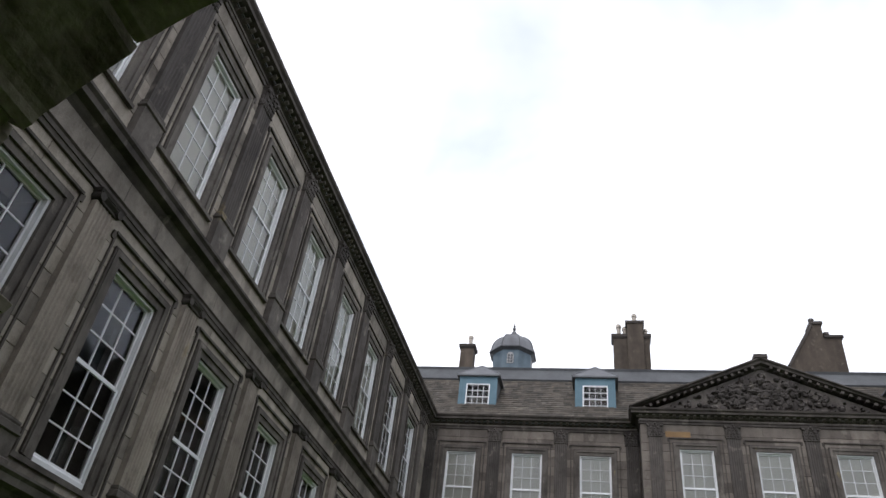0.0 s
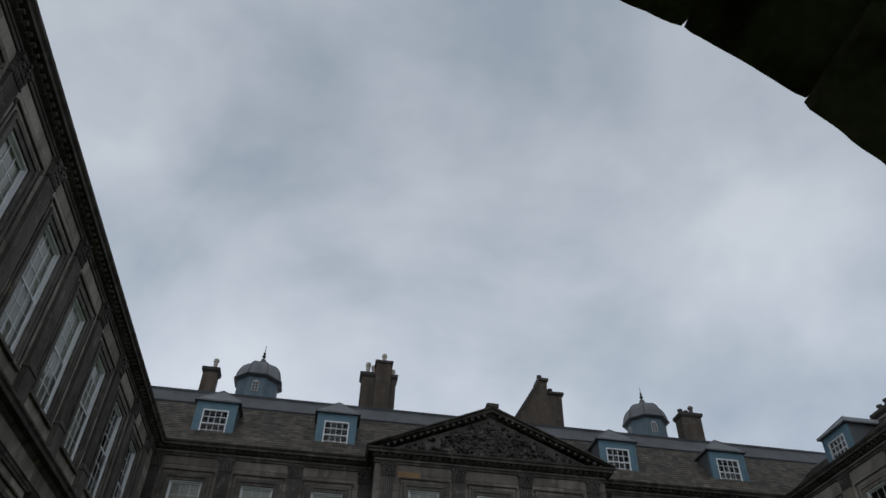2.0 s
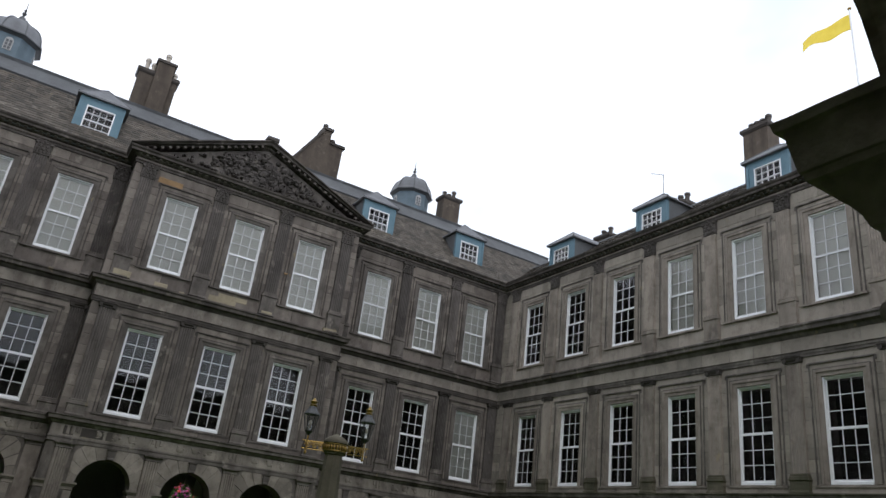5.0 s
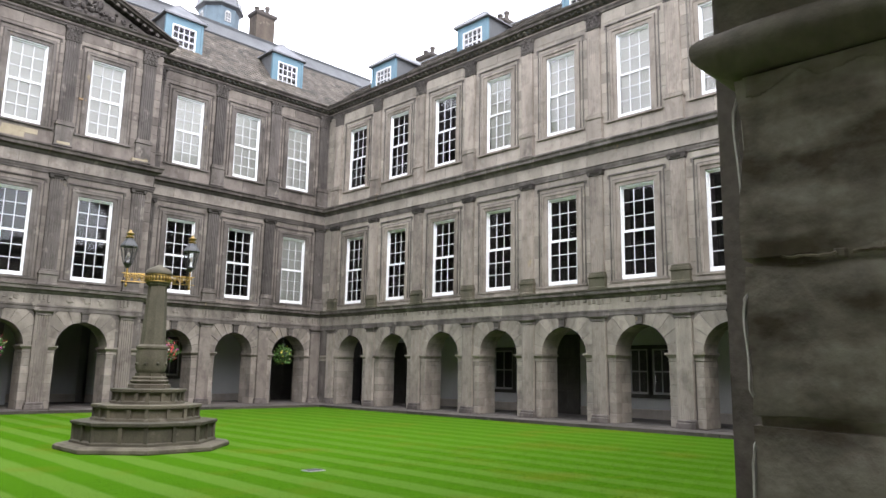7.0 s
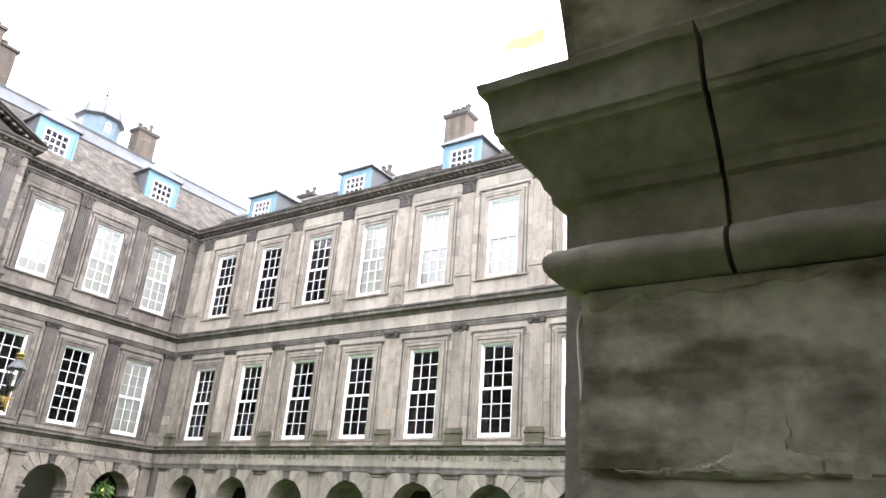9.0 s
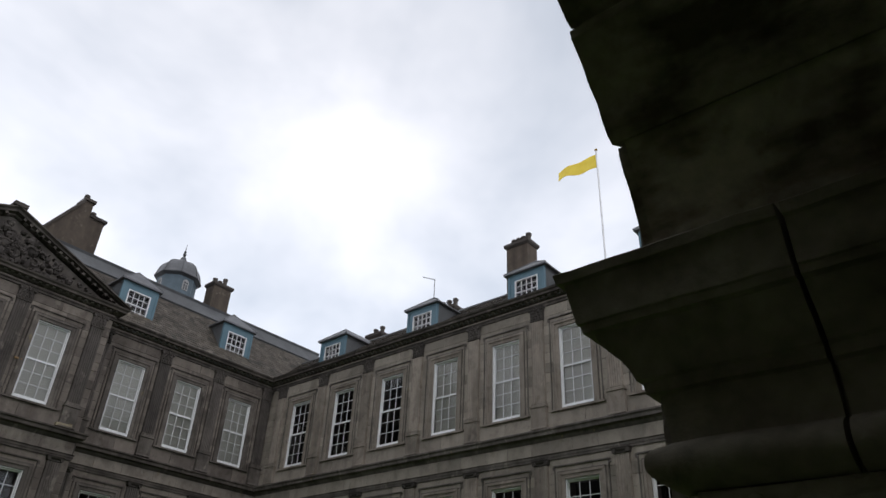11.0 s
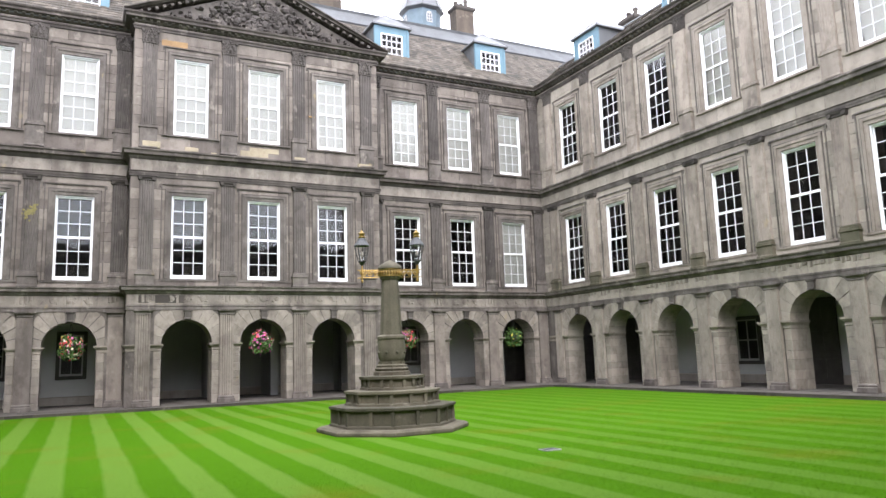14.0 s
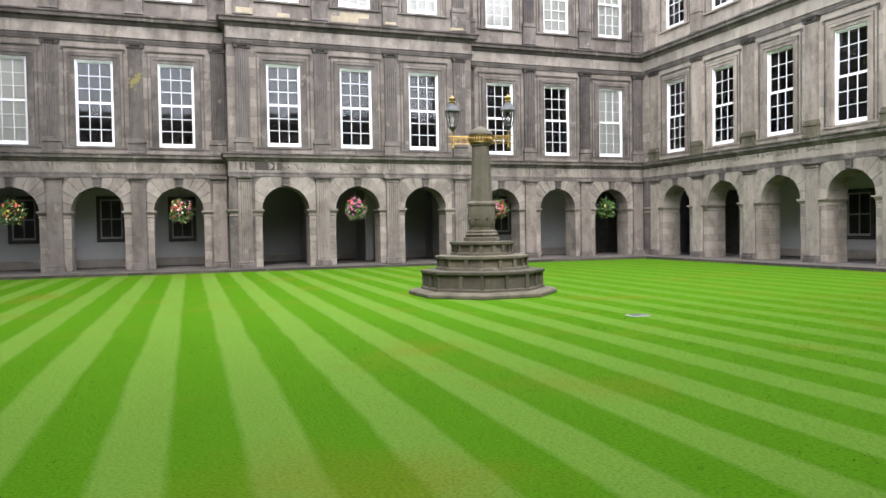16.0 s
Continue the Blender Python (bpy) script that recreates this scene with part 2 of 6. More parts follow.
def lamp_glass():
    m = glass("lantern_glass", (0.9, 0.92, 0.92), 1.5)
    n, l = m.node_tree.nodes, m.node_tree.links
    l.remove(n["Mix Shader"].inputs[0].links[0])
    n["Mix Shader"].inputs[0].default_value = 0.10
    return m


LAMP_GLASS = lamp_glass()
GLASS = glass("window_glass", (0.96, 0.97, 0.96), 1.5)


def lawn_material():
    m = bpy.data.materials.new("mown_grass")
    m.use_nodes = True
    n, l = m.node_tree.nodes, m.node_tree.links
    b = n["Principled BSDF"]
    b.inputs["Roughness"].default_value, b.inputs["Specular IOR Level"].default_value = 0.95, 0.03
    g, sep = n.new("ShaderNodeNewGeometry"), n.new("ShaderNodeSeparateXYZ")
    wob = n.new("ShaderNodeTexNoise")
    wob.inputs["Scale"].default_value, wob.inputs["Detail"].default_value = 0.8, 4
    l.new(g.outputs["Position"], sep.inputs[0])
    l.new(g.outputs["Position"], wob.inputs["Vector"])

    def math_node(op, a, b_):
        k = n.new("ShaderNodeMath")
        k.operation = op
        for i, v in enumerate((a, b_)):
            if isinstance(v, (int, float)):
                k.inputs[i].default_value = v
            else:
                l.new(v, k.inputs[i])
        return k.outputs[0]
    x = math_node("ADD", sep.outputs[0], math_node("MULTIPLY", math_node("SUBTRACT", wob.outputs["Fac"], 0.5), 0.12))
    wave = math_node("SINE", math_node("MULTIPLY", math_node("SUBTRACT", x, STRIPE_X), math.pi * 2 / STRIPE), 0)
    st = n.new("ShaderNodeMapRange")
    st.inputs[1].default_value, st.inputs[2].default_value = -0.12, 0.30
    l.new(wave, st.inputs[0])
    # light and dark from the blades' lean is put into these two greens
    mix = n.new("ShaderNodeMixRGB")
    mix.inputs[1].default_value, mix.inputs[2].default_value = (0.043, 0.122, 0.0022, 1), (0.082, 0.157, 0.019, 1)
    # the painted stripe contrast weakens towards +x
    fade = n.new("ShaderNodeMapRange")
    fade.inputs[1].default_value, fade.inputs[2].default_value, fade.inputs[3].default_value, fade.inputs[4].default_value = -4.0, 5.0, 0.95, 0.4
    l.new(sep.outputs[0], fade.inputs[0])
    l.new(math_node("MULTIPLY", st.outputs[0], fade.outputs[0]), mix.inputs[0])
    dry, rp, mx2 = n.new("ShaderNodeTexNoise"), n.new("ShaderNodeValToRGB"), n.new("ShaderNodeMixRGB")
    dry.inputs["Scale"].default_value, dry.inputs["Detail"].default_value = 0.45, 6
    rp.color_ramp.elements[0].position, rp.color_ramp.elements[1].position = 0.54, 0.86
    mx2.inputs[2].default_value = (0.105, 0.105, 0.008, 1)
    l.new(g.outputs["Position"], dry.inputs["Vector"])
    l.new(dry.outputs["Fac"], rp.inputs[0])
    l.new(rp.outputs[0], mx2.inputs[0])
    l.new(mix.outputs[0], mx2.inputs[1])
    fine, ov = n.new("ShaderNodeTexNoise"), n.new("ShaderNodeMixRGB")
    fine.inputs["Scale"].default_value, fine.inputs["Detail"].default_value = 38, 6
    ov.blend_type = "OVERLAY"
    ov.inputs[0].default_value = 0.45
    l.new(g.outputs["Position"], fine.inputs["Vector"])
    l.new(mx2.outputs[0], ov.inputs[1])
    l.new(fine.outputs["Fac"], ov.inputs[2])
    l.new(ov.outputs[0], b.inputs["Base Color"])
    bp = n.new("ShaderNodeBump")
    bp.inputs["Strength"].default_value, bp.inputs["Distance"].default_value = 0.5, 0.02
    l.new(fine.outputs["Fac"], bp.inputs["Height"])
    l.new(bp.outputs[0], b.inputs["Normal"])
    return m


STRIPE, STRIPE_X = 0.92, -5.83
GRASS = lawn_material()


# ---- mesh helpers ----
class Shape:
    """Collects vertices and faces; boxes, prisms, lathes and lofts are added one after another."""

    def __init__(self):
        self.v, self.f = [], []

    def add(self, verts, faces):
        k = len(self.v)
        self.v += [tuple(p) for p in verts]
        self.f += [tuple(i + k for i in f) for f in faces]
        return self

    def box(self, x0, x1, y0, y1, z0, z1):
        p = [(x, y, z) for z in (z0, z1) for y in (y0, y1) for x in (x0, x1)]
        return self.add(p, [(0, 2, 3, 1), (4, 5, 7, 6), (0, 1, 5, 4), (2, 6, 7, 3), (0, 4, 6, 2), (1, 3, 7, 5)])

    def block(self, x0, x1, y0, y1, z0, z1, c=0.012):
        """A box whose front edges (towards +y) are chamfered by c."""
        p = [(x0, y0, z0), (x1, y0, z0), (x1, y0, z1), (x0, y0, z1), (x0, y1 - c, z0), (x1, y1 - c, z0), (x1, y1 - c, z1), (x0, y1 - c, z1),
             (x0 + c, y1, z0 + c), (x1 - c, y1, z0 + c), (x1 - c, y1, z1 - c), (x0 + c, y1, z1 - c)]
        f = [(8, 11, 10, 9)]
        for i in range(4):
            j = (i + 1) % 4
            f += [(i, j, j + 4, i + 4)[::-1], (i + 4, j + 4, j + 8, i + 8)[::-1]]
        return self.add(p, f)

    def sheet(self, x0, x1, y, z0, z1):
        """One upright face towards +y."""
        return self.add([(x0, y, z0), (x0, y, z1), (x1, y, z1), (x1, y, z0)], [(0, 1, 2, 3)])

    def prism(self, profile, a, b, axis="x"):
        """A closed profile of (y, z) drawn out along x, or of (x, z) along y, or (x, y) along z."""
        n = len(profile)
        put = {"x": lambda t, p, q: (t, p, q), "y": lambda t, p, q: (p, t, q), "z": lambda t, p, q: (p, q, t)}[axis]
        verts = [put(a, *p) for p in profile] + [put(b, *p) for p in profile]
        return self.add(verts, [tuple(range(n)), tuple(range(2 * n - 1, n - 1, -1))] + [(i, i + n, (i + 1) % n + n, (i + 1) % n) for i in range(n)])

    def lathe(self, profile, n=24, cx=0, cy=0, turn=0.0):
        """A profile of (radius, z) from bottom to top, turned about the upright axis."""
        k = len(profile)
        verts = [(cx + r * math.cos(turn + 2 * math.pi * i / n), cy + r * math.sin(turn + 2 * math.pi * i / n), z) for r, z in profile for i in range(n)]
        faces = [(j * n + i, j * n + (i + 1) % n, (j + 1) * n + (i + 1) % n, (j + 1) * n + i) for j in range(k - 1) for i in range(n)]
        return self.add(verts, faces + [tuple(range(n))[::-1], tuple((k - 1) * n + i for i in range(n))])

    def loft(self, rings):
        """Rings of equal length joined one on another, closed at both ends."""
        n = len(rings[0])
        verts = [p for r in rings for p in r]
        faces = [(j * n + i, j * n + (i + 1) % n, (j + 1) * n + (i + 1) % n, (j + 1) * n + i) for j in range(len(rings) - 1) for i in range(n)]
        return self.add(verts, faces + [tuple(range(n))[::-1], tuple((len(rings) - 1) * n + i for i in range(n))])

    def lump(self, cx, cy, cz, rx, ry, rz, n=8, m=5):
        rings = []
        for j in range(m + 1):
            a = math.pi * (j + 0.15) / (m + 0.3) - math.pi / 2
            rings.append([(cx + rx * math.cos(a) * math.cos(2 * math.pi * i / n), cy + ry * math.cos(a) * math.sin(2 * math.pi * i / n), cz + rz * math.sin(a)) for i in range(n)])
        return self.loft(rings)

    def tube(self, pts, r, n=6):
        """A round bar along points."""
        rings = []
        pts = [Vector(p) for p in pts]
        for i, p in enumerate(pts):
            d = (pts[min(i + 1, len(pts) - 1)] - pts[max(i - 1, 0)]).normalized()
            s = d.cross(Vector((0.31, 0.17, 0.93))).normalized()
            q = d.cross(s)
            rings.append([tuple(p + r * (math.cos(2 * math.pi * k / n) * s + math.sin(2 * math.pi * k / n) * q)) for k in range(n)])
        return self.loft(rings)

    def mesh(self, name, material, smooth=False, facing=False):
        me = bpy.data.meshes.new(name)
        me.from_pydata(self.v, [], self.f)
        bm = bmesh.new()
        bm.from_mesh(me)
        if len(bm.faces) < 20000 and not facing:
            bmesh.ops.recalc_face_normals(bm, faces=bm.faces)
        bm.to_mesh(me)
        bm.free()
        if smooth:
            me.shade_smooth()
            me.set_sharp_from_angle(angle=radians(38))
        me.materials.append(material)
        return me


def part(name, data, parent, label="", at=None, kind=""):
    ob = new(name, data)
    ob.parent = parent
    if at is not None:
        ob.matrix_basis = at
    return tagged(ob, label, kind=kind)


def thing(name, label, category, at=None, group="", kind=""):
    ob = new(name)
    ob.empty_display_size = 0.2
    if at is not None:
        ob.matrix_basis = at
    return tagged(ob, label, category, group, kind)


# ---- levels of the courtyard fronts ----
STEP = 0.10
IMP0, IMP1, SPRING = 2.03, 2.29, 2.27
ARC_TOP, BELT1 = 3.52, 4.40
L0, L1, CAP_L, BELT2 = 4.655, 7.76, 8.43, 9.49
U0, U1, CAP_U, EAVE = 10.11, 13.13, 14.12, 14.68
WIN = 1.26
HALF = WIN / 2
PILW = 0.50
CAPH = 0.56


# ---- pieces that repeat ----
def shaft_mesh(name, h, material, flutes=5, w=PILW, d=0.11):
    s = Shape()
    pts = [(-w / 2, -0.02), (-w / 2, d)]
    if flutes:
        m, gap = 0.05, (w - 0.1) / flutes
        for i in range(flutes):
            a = -w / 2 + m + i * gap
            for k in range(5):
                q = k / 4
                pts.append((a + gap * (0.12 + 0.76 * q), d - 0.018 * math.sin(math.pi * q)))
    pts += [(w / 2, d), (w / 2, -0.02)]
    s.prism(pts, 0, h, "z")
    return s.mesh(name, material)


def rect_stack(layers, w, d, back=-0.02):
    """Mouldings round a flat pilaster: layers of (z, overhang)."""
    return [[(-w / 2 - o, back, z), (w / 2 + o, back, z), (w / 2 + o, d + o, z), (-w / 2 - o, d + o, z)] for z, o in layers]


def base_mesh(name, material, ped, w=PILW, d=0.11):
    """Pedestal of height ped with a small moulded base, from z = 0."""
    s = Shape()
    s.loft(rect_stack([(0, 0.075), (0.05, 0.075), (0.07, 0.05), (ped - 0.05, 0.05), (ped - 0.03, 0.085), (ped, 0.085)], w, d))
    s.loft(rect_stack([(ped, 0.055), (ped + 0.07, 0.055), (ped + 0.085, 0.03), (ped + 0.11, 0.04), (ped + 0.14, 0.035), (ped + 0.15, 0.0), (ped + 0.16, 0.0)], w, d))
    return s.mesh(name, material)


def capital_leafy(h=CAPH, w=PILW, d=0.11):
    s = Shape()
    s.loft(rect_stack([(0, 0.0), (0.02, 0.03), (0.04, 0.03), (0.06, 0.005), (h * 0.7, 0.02), (h - 0.06, 0.055)], w, d))
    s.loft(rect_stack([(h - 0.06, 0.065), (h - 0.02, 0.075), (h, 0.085)], w, d))
    for row, (z, n, sz) in enumerate(((0.07, 4, 0.075), (0.20, 3, 0.08), (0.32, 2, 0.08))):
        for i in range(n):
            x = -w / 2 + w * (i + 0.5) / n
            s.lump(x, d + 0.02 + 0.02 * row, z + 0.05, sz * 0.8, 0.035, 0.075, 6, 4)
            s.lump(x, d + 0.055 + 0.02 * row, z + 0.115, sz * 0.6, 0.03, 0.022, 6, 3)
        for sx in (-1, 1):
            s.lump(sx * (w / 2 + 0.02), d * 0.5, z + 0.06, 0.03, 0.05, 0.075, 6, 4)
    for sx in (-1, 1):
        s.lump(sx * (w / 2 + 0.015), d + 0.06, h - 0.11, 0.06, 0.05, 0.055, 8, 5)
        s.lump(sx * 0.06, d + 0.06, h - 0.1, 0.045, 0.03, 0.045, 8, 4)
    s.lump(0, d + 0.11, h - 0.03, 0.05, 0.03, 0.045, 8, 4)
    return s.mesh("leafy_capital", STONE_D)


def capital_scroll(h=0.18, w=PILW, d=0.11):
    s = Shape()
    s.loft(rect_stack([(0, 0), (0.015, 0.025), (0.035, 0.025), (0.05, 0.0), (0.07, 0.01), (0.11, 0.05), (0.13, 0.05)], w, d))
    s.loft(rect_stack([(0.13, 0.06), (h - 0.02, 0.07), (h, 0.08)], w, d))
    for sx in (-1, 1):
        ring = [(sx * w * 0.47 + 0.068 * math.cos(a), 0.072 + 0.068 * math.sin(a)) for a in np.linspace(0, 2 * math.pi, 13)[:-1]]
        s.prism([(float(a), float(b)) for a, b in ring], 0.0, d + 0.07, "y")
    return s.mesh("scroll_capital", STONE_CAP)


def capital_plain(h=0.2, w=PILW, d=0.11):
    s = Shape()
    s.loft(rect_stack([(0, 0), (0.012, 0.02), (0.03, 0.02), (0.04, 0.0), (0.09, 0.0), (0.11, 0.03), (0.14, 0.06), (0.15, 0.075), (h, 0.08)], w, d))
    return s.mesh("plain_capital", STONE_M)


BASE_A = Shape().loft(rect_stack([(0, 0.06), (0.14, 0.06), (0.16, 0.03), (0.2, 0.04), (0.23, 0.03), (0.25, 0)], PILW, 0.11)).mesh("plain_base", STONE_M)
SHAFT_A = shaft_mesh("arcade_shaft", ARC_TOP - STEP - 0.45, STONE_P, 0)
SHAFT_AF = shaft_mesh("arcade_fluted_shaft", ARC_TOP - STEP - 0.45, STONE_P, 5)
PED_L, PED_U = 0.40, 0.80
SHAFT_AS = shaft_mesh("south_arcade_shaft", ARC_TOP - STEP - 0.45, STONE_SV, 6)
SHAFT_L = shaft_mesh("lower_shaft", CAP_L - 0.18 - BELT1 - PED_L - 0.16, STONE_D, 5)
SHAFT_U = shaft_mesh("upper_shaft", CAP_U - CAPH - BELT2 - PED_U - 0.16, STONE_D, 5)
SHAFT_LS = shaft_mesh("south_lower_shaft", CAP_L - 0.18 - BELT1 - PED_L - 0.16, STONE_SD, 5)
SHAFT_US = shaft_mesh("south_upper_shaft", CAP_U - CAPH - BELT2 - PED_U - 0.16, STONE_SD, 5)
BASE_L, BASE_U = base_mesh("lower_pedestal", STONE_M, PED_L), base_mesh("upper_pedestal", STONE_M, PED_U)
BASE_US = base_mesh("south_upper_pedestal", STONE_SD, PED_U)
BASE_LG = base_mesh("mossy_pedestal", STONE_G, PED_L)
CAPM_U, CAPM_L, CAPM_A = capital_leafy(), capital_scroll(), capital_plain()


def pilasters(wing, u, v, fluted=False, mossy=False, narrow=1.0):
    """The three storeys of pilasters at u."""
    sc = Matrix.Diagonal((narrow, 1, 1, 1))
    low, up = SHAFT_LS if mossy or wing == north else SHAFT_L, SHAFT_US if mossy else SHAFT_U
    for z, base, hb, shaft, cap, hc, top in ((STEP, BASE_A, 0.25, SHAFT_AS if mossy else SHAFT_AF if fluted else SHAFT_A, CAPM_A, 0.2, ARC_TOP),
                                            (BELT1, BASE_LG if mossy else BASE_L, PED_L + 0.16, low, CAPM_L, 0.18, CAP_L),
                                            (BELT2, BASE_US if mossy else BASE_U, PED_U + 0.16, up, CAPM_U, CAPH, CAP_U)):
        p = part("pilaster", shaft, wing, at=pose(u, v, z + hb) @ sc)
        part("base", base, p, at=pose(0, 0, -hb))
        part("capital", cap, p, "weathered carved stone capital", at=pose(0, 0, top - hc - z - hb))


def profile_course(kind, mossy=False):
    """(overhang, z) outlines of the string courses and the main cornice, outer side from below to above."""
    if kind == 1:
        out = [(0.03, ARC_TOP), (0.03, ARC_TOP + 0.11), (0.05, ARC_TOP + 0.12), (0.05, ARC_TOP + 0.17), (0.025, ARC_TOP + 0.18), (0.025, 4.08), (0.07, 4.12), (0.10, 4.18),
               (0.20, 4.22), (0.21, 4.31), (0.25, 4.35), (0.25, 4.38), (0.06, BELT1)]
    elif kind == 2:
        out = [(0.05, CAP_L), (0.05, CAP_L + 0.08), (0.07, CAP_L + 0.085), (0.07, CAP_L + 0.16), (0.10, CAP_L + 0.19), (0.04, CAP_L + 0.2), (0.04, 9.06), (0.09, 9.12), (0.12, 9.18),
               (0.25, 9.22), (0.26, 9.32), (0.31, 9.37), (0.31, 9.42), (0.06, BELT2)]
    else:
        out = [(0.05, CAP_U), (0.05, CAP_U + 0.09), (0.08, CAP_U + 0.1), (0.08, CAP_U + 0.15), (0.04, CAP_U + 0.16), (0.04, 14.34), (0.12, 14.38), (0.14, 14.44),
               (0.33, 14.47), (0.34, 14.55), (0.40, 14.60), (0.42, 14.66), (0.05, EAVE + 0.02)]
    return [(-0.05, out[0][1])] + out + [(-0.05, out[-1][1])]


def course(wing, kind, u0, u1, v, material, name, w0=0.0, w1=0.0):
    """A moulding along a front from u0 to u1; w0, w1: 1 where that end turns an outer corner."""
    # kind 2 takes the darker stone so its deep shadow is in the colour
    material = CORNICE if kind == 3 or (kind == 2 and wing != south) else material
    prof = profile_course(kind)
    n = len(prof)
    verts = [(u0 - w0 * max(p, 0), v + p, z) for p, z in prof] + [(u1 + w1 * max(p, 0), v + p, z) for p, z in prof]
    faces = [tuple(range(n)), tuple(range(2 * n - 1, n - 1, -1))] + [(i, i + n, (i + 1) % n + n, (i + 1) % n) for i in range(n)]
    return part(name, Shape().add(verts, faces).mesh(name, material), wing)


def frieze(wing, kind, u0, u1, v, material):
    """A plain paler band over the frieze of a string course, 4 mm proud."""
    z0, z1, o = {1: (ARC_TOP + 0.185, 4.075, 0.029), 2: (CAP_L + 0.205, 9.055, 0.044), 3: (CAP_U + 0.165, 14.335, 0.044)}[kind]
    k, x = 0, u0
    s = Shape()
    rg = random.Random(int(abs(u0 * 10)) + kind)
    while x < u1 - 0.02:
        w = min(rg.uniform(0.9, 1.6), u1 - x)
        s.block(x + 0.003, x + w - 0.003, v - 0.01, v + o + rg.uniform(0, 0.003), z0, z1, 0.006)
        x += w
    return part("frieze", s.mesh("frieze", material), wing, "paler coursed frieze stones", kind="stuff")


def return_course(wing, kind, u, sgn, v0, v1, material, name):
    """The same moulding along the side of a projection, at u, facing sgn."""
    prof = profile_course(kind)
    n = len(prof)
    verts = [(u + sgn * p, v0, z) for p, z in prof] + [(u + sgn * p, v1 + max(p, 0) - 0.002, z) for p, z in prof]
    faces = [tuple(range(n)), tuple(range(2 * n - 1, n - 1, -1))] + [(i, i + n, (i + 1) % n + n, (i + 1) % n) for i in range(n)]
    return part(name, Shape().add(verts, faces).mesh(name, material), wing)


def arch_spandrel(s, u, r, u0, u1, ztop, v0, v1, n=28):
    """The wall over a round opening, through its whole thickness."""
    arc = [(u + r * math.cos(math.pi * (1 - i / n)), SPRING + r * math.sin(math.pi * (1 - i / n))) for i in range(n + 1)]
    top = [(u0 + (u1 - u0) * i / n, ztop) for i in range(n + 1)]
    arc[0], arc[-1] = (u - r, SPRING), (u + r, SPRING)
    for v, flip in ((v1, False), (v0, True)):
        for i in range(n):
            q = [(arc[i][0], v, arc[i][1]), (arc[i + 1][0], v, arc[i + 1][1]), (top[i + 1][0], v, top[i + 1][1]), (top[i][0], v, top[i][1])]
            s.add(q[::-1] if flip else q, [(0, 1, 2, 3)])
        for a, b in (((u0, SPRING), arc[0]), (arc[-1], (u1, SPRING))):
            e = top[0] if a[0] == u0 else top[-1]
            s.add([(a[0], v, a[1]), (b[0], v, b[1]), (e[0], v, e[1])], [(0, 1, 2)])
    for i in range(n):
        s.add([(arc[i][0], v0, arc[i][1]), (arc[i + 1][0], v0, arc[i + 1][1]), (arc[i + 1][0], v1, arc[i + 1][1]), (arc[i][0], v1, arc[i][1])], [(0, 1, 2, 3)])


WALL = 0.7
V_BACK = -WALL
DEEP = 0.9


def wall_body(wing, bays, r, u0, u1, v, floors=2, arcade=True, back=V_BACK):
    """The thick wall with its arches and window openings, set 12 mm behind the face of the ashlar."""
    s = Shape()
    f = v - 0.012
    b = v + back
    edges = [u0] + [(a + c) / 2 for a, c in zip(bays, bays[1:])] + [u1]
    for i, u in enumerate(bays):
        a, c = edges[i], edges[i + 1]
        s.box(a, u - r, v - DEEP, f, STEP, SPRING)
        s.box(u + r, c, v - DEEP, f, STEP, SPRING)
        arch_spandrel(s, u, r, a, c, ARC_TOP, v - DEEP, f)
        lv = [(ARC_TOP, L0, L1)] + ([(CAP_L, U0, U1)] if floors > 1 else [])
        for z0, w0, w1 in lv:
            z1 = CAP_L if z0 == ARC_TOP else EAVE
            s.box(a, c, b, f, z0, w0)
            s.box(a, u - HALF - 0.04, b, f, w0, w1)
            s.box(u + HALF + 0.04, c, b, f, w0, w1)
            s.box(a, c, b, f, w1, z1)
    return part("masonry", s.mesh("masonry", STONE_M), wing, "grey-brown weathered sandstone walling")


def courses_of_blocks(z0, z1, h, rng):
    n = max(1, round((z1 - z0) / h))
    cuts = [z0 + (z1 - z0) * (i + (rng.uniform(-0.1, 0.1) if 0 < i < n else 0)) / n for i in range(n + 1)]
    return list(zip(cuts, cuts[1:]))


def ashlar_of_bay(u, a, c, v, rng, floors=2):
    """Boxes (u0, u1, z0, z1) of the ashlar round one bay's windows, between its pilasters."""
    out = []
    surround = HALF + 0.21
    for z0, z1, w0, w1 in ((BELT1, CAP_L, L0, L1 + 0.21), (BELT2, CAP_U, U0, U1 + 0.21))[:floors]:
        for p, q in courses_of_blocks(z0, w0 - 0.06, 0.5, rng):
            cut = u + rng.uniform(-0.3, 0.3)
            out += [(a, cut, p, q), (cut, c, p, q)]
        for p, q in courses_of_blocks(w0 - 0.06, w1, 0.37, rng):
            out += [(a, u - surround, p, q), (u + surround, c, p, q)]
        for p, q in courses_of_blocks(w1, z1, 0.36, rng):
            cut = u + rng.uniform(-0.6, 0.6)
            out += [(a, cut, p, q), (cut, c, p, q)]
    return out


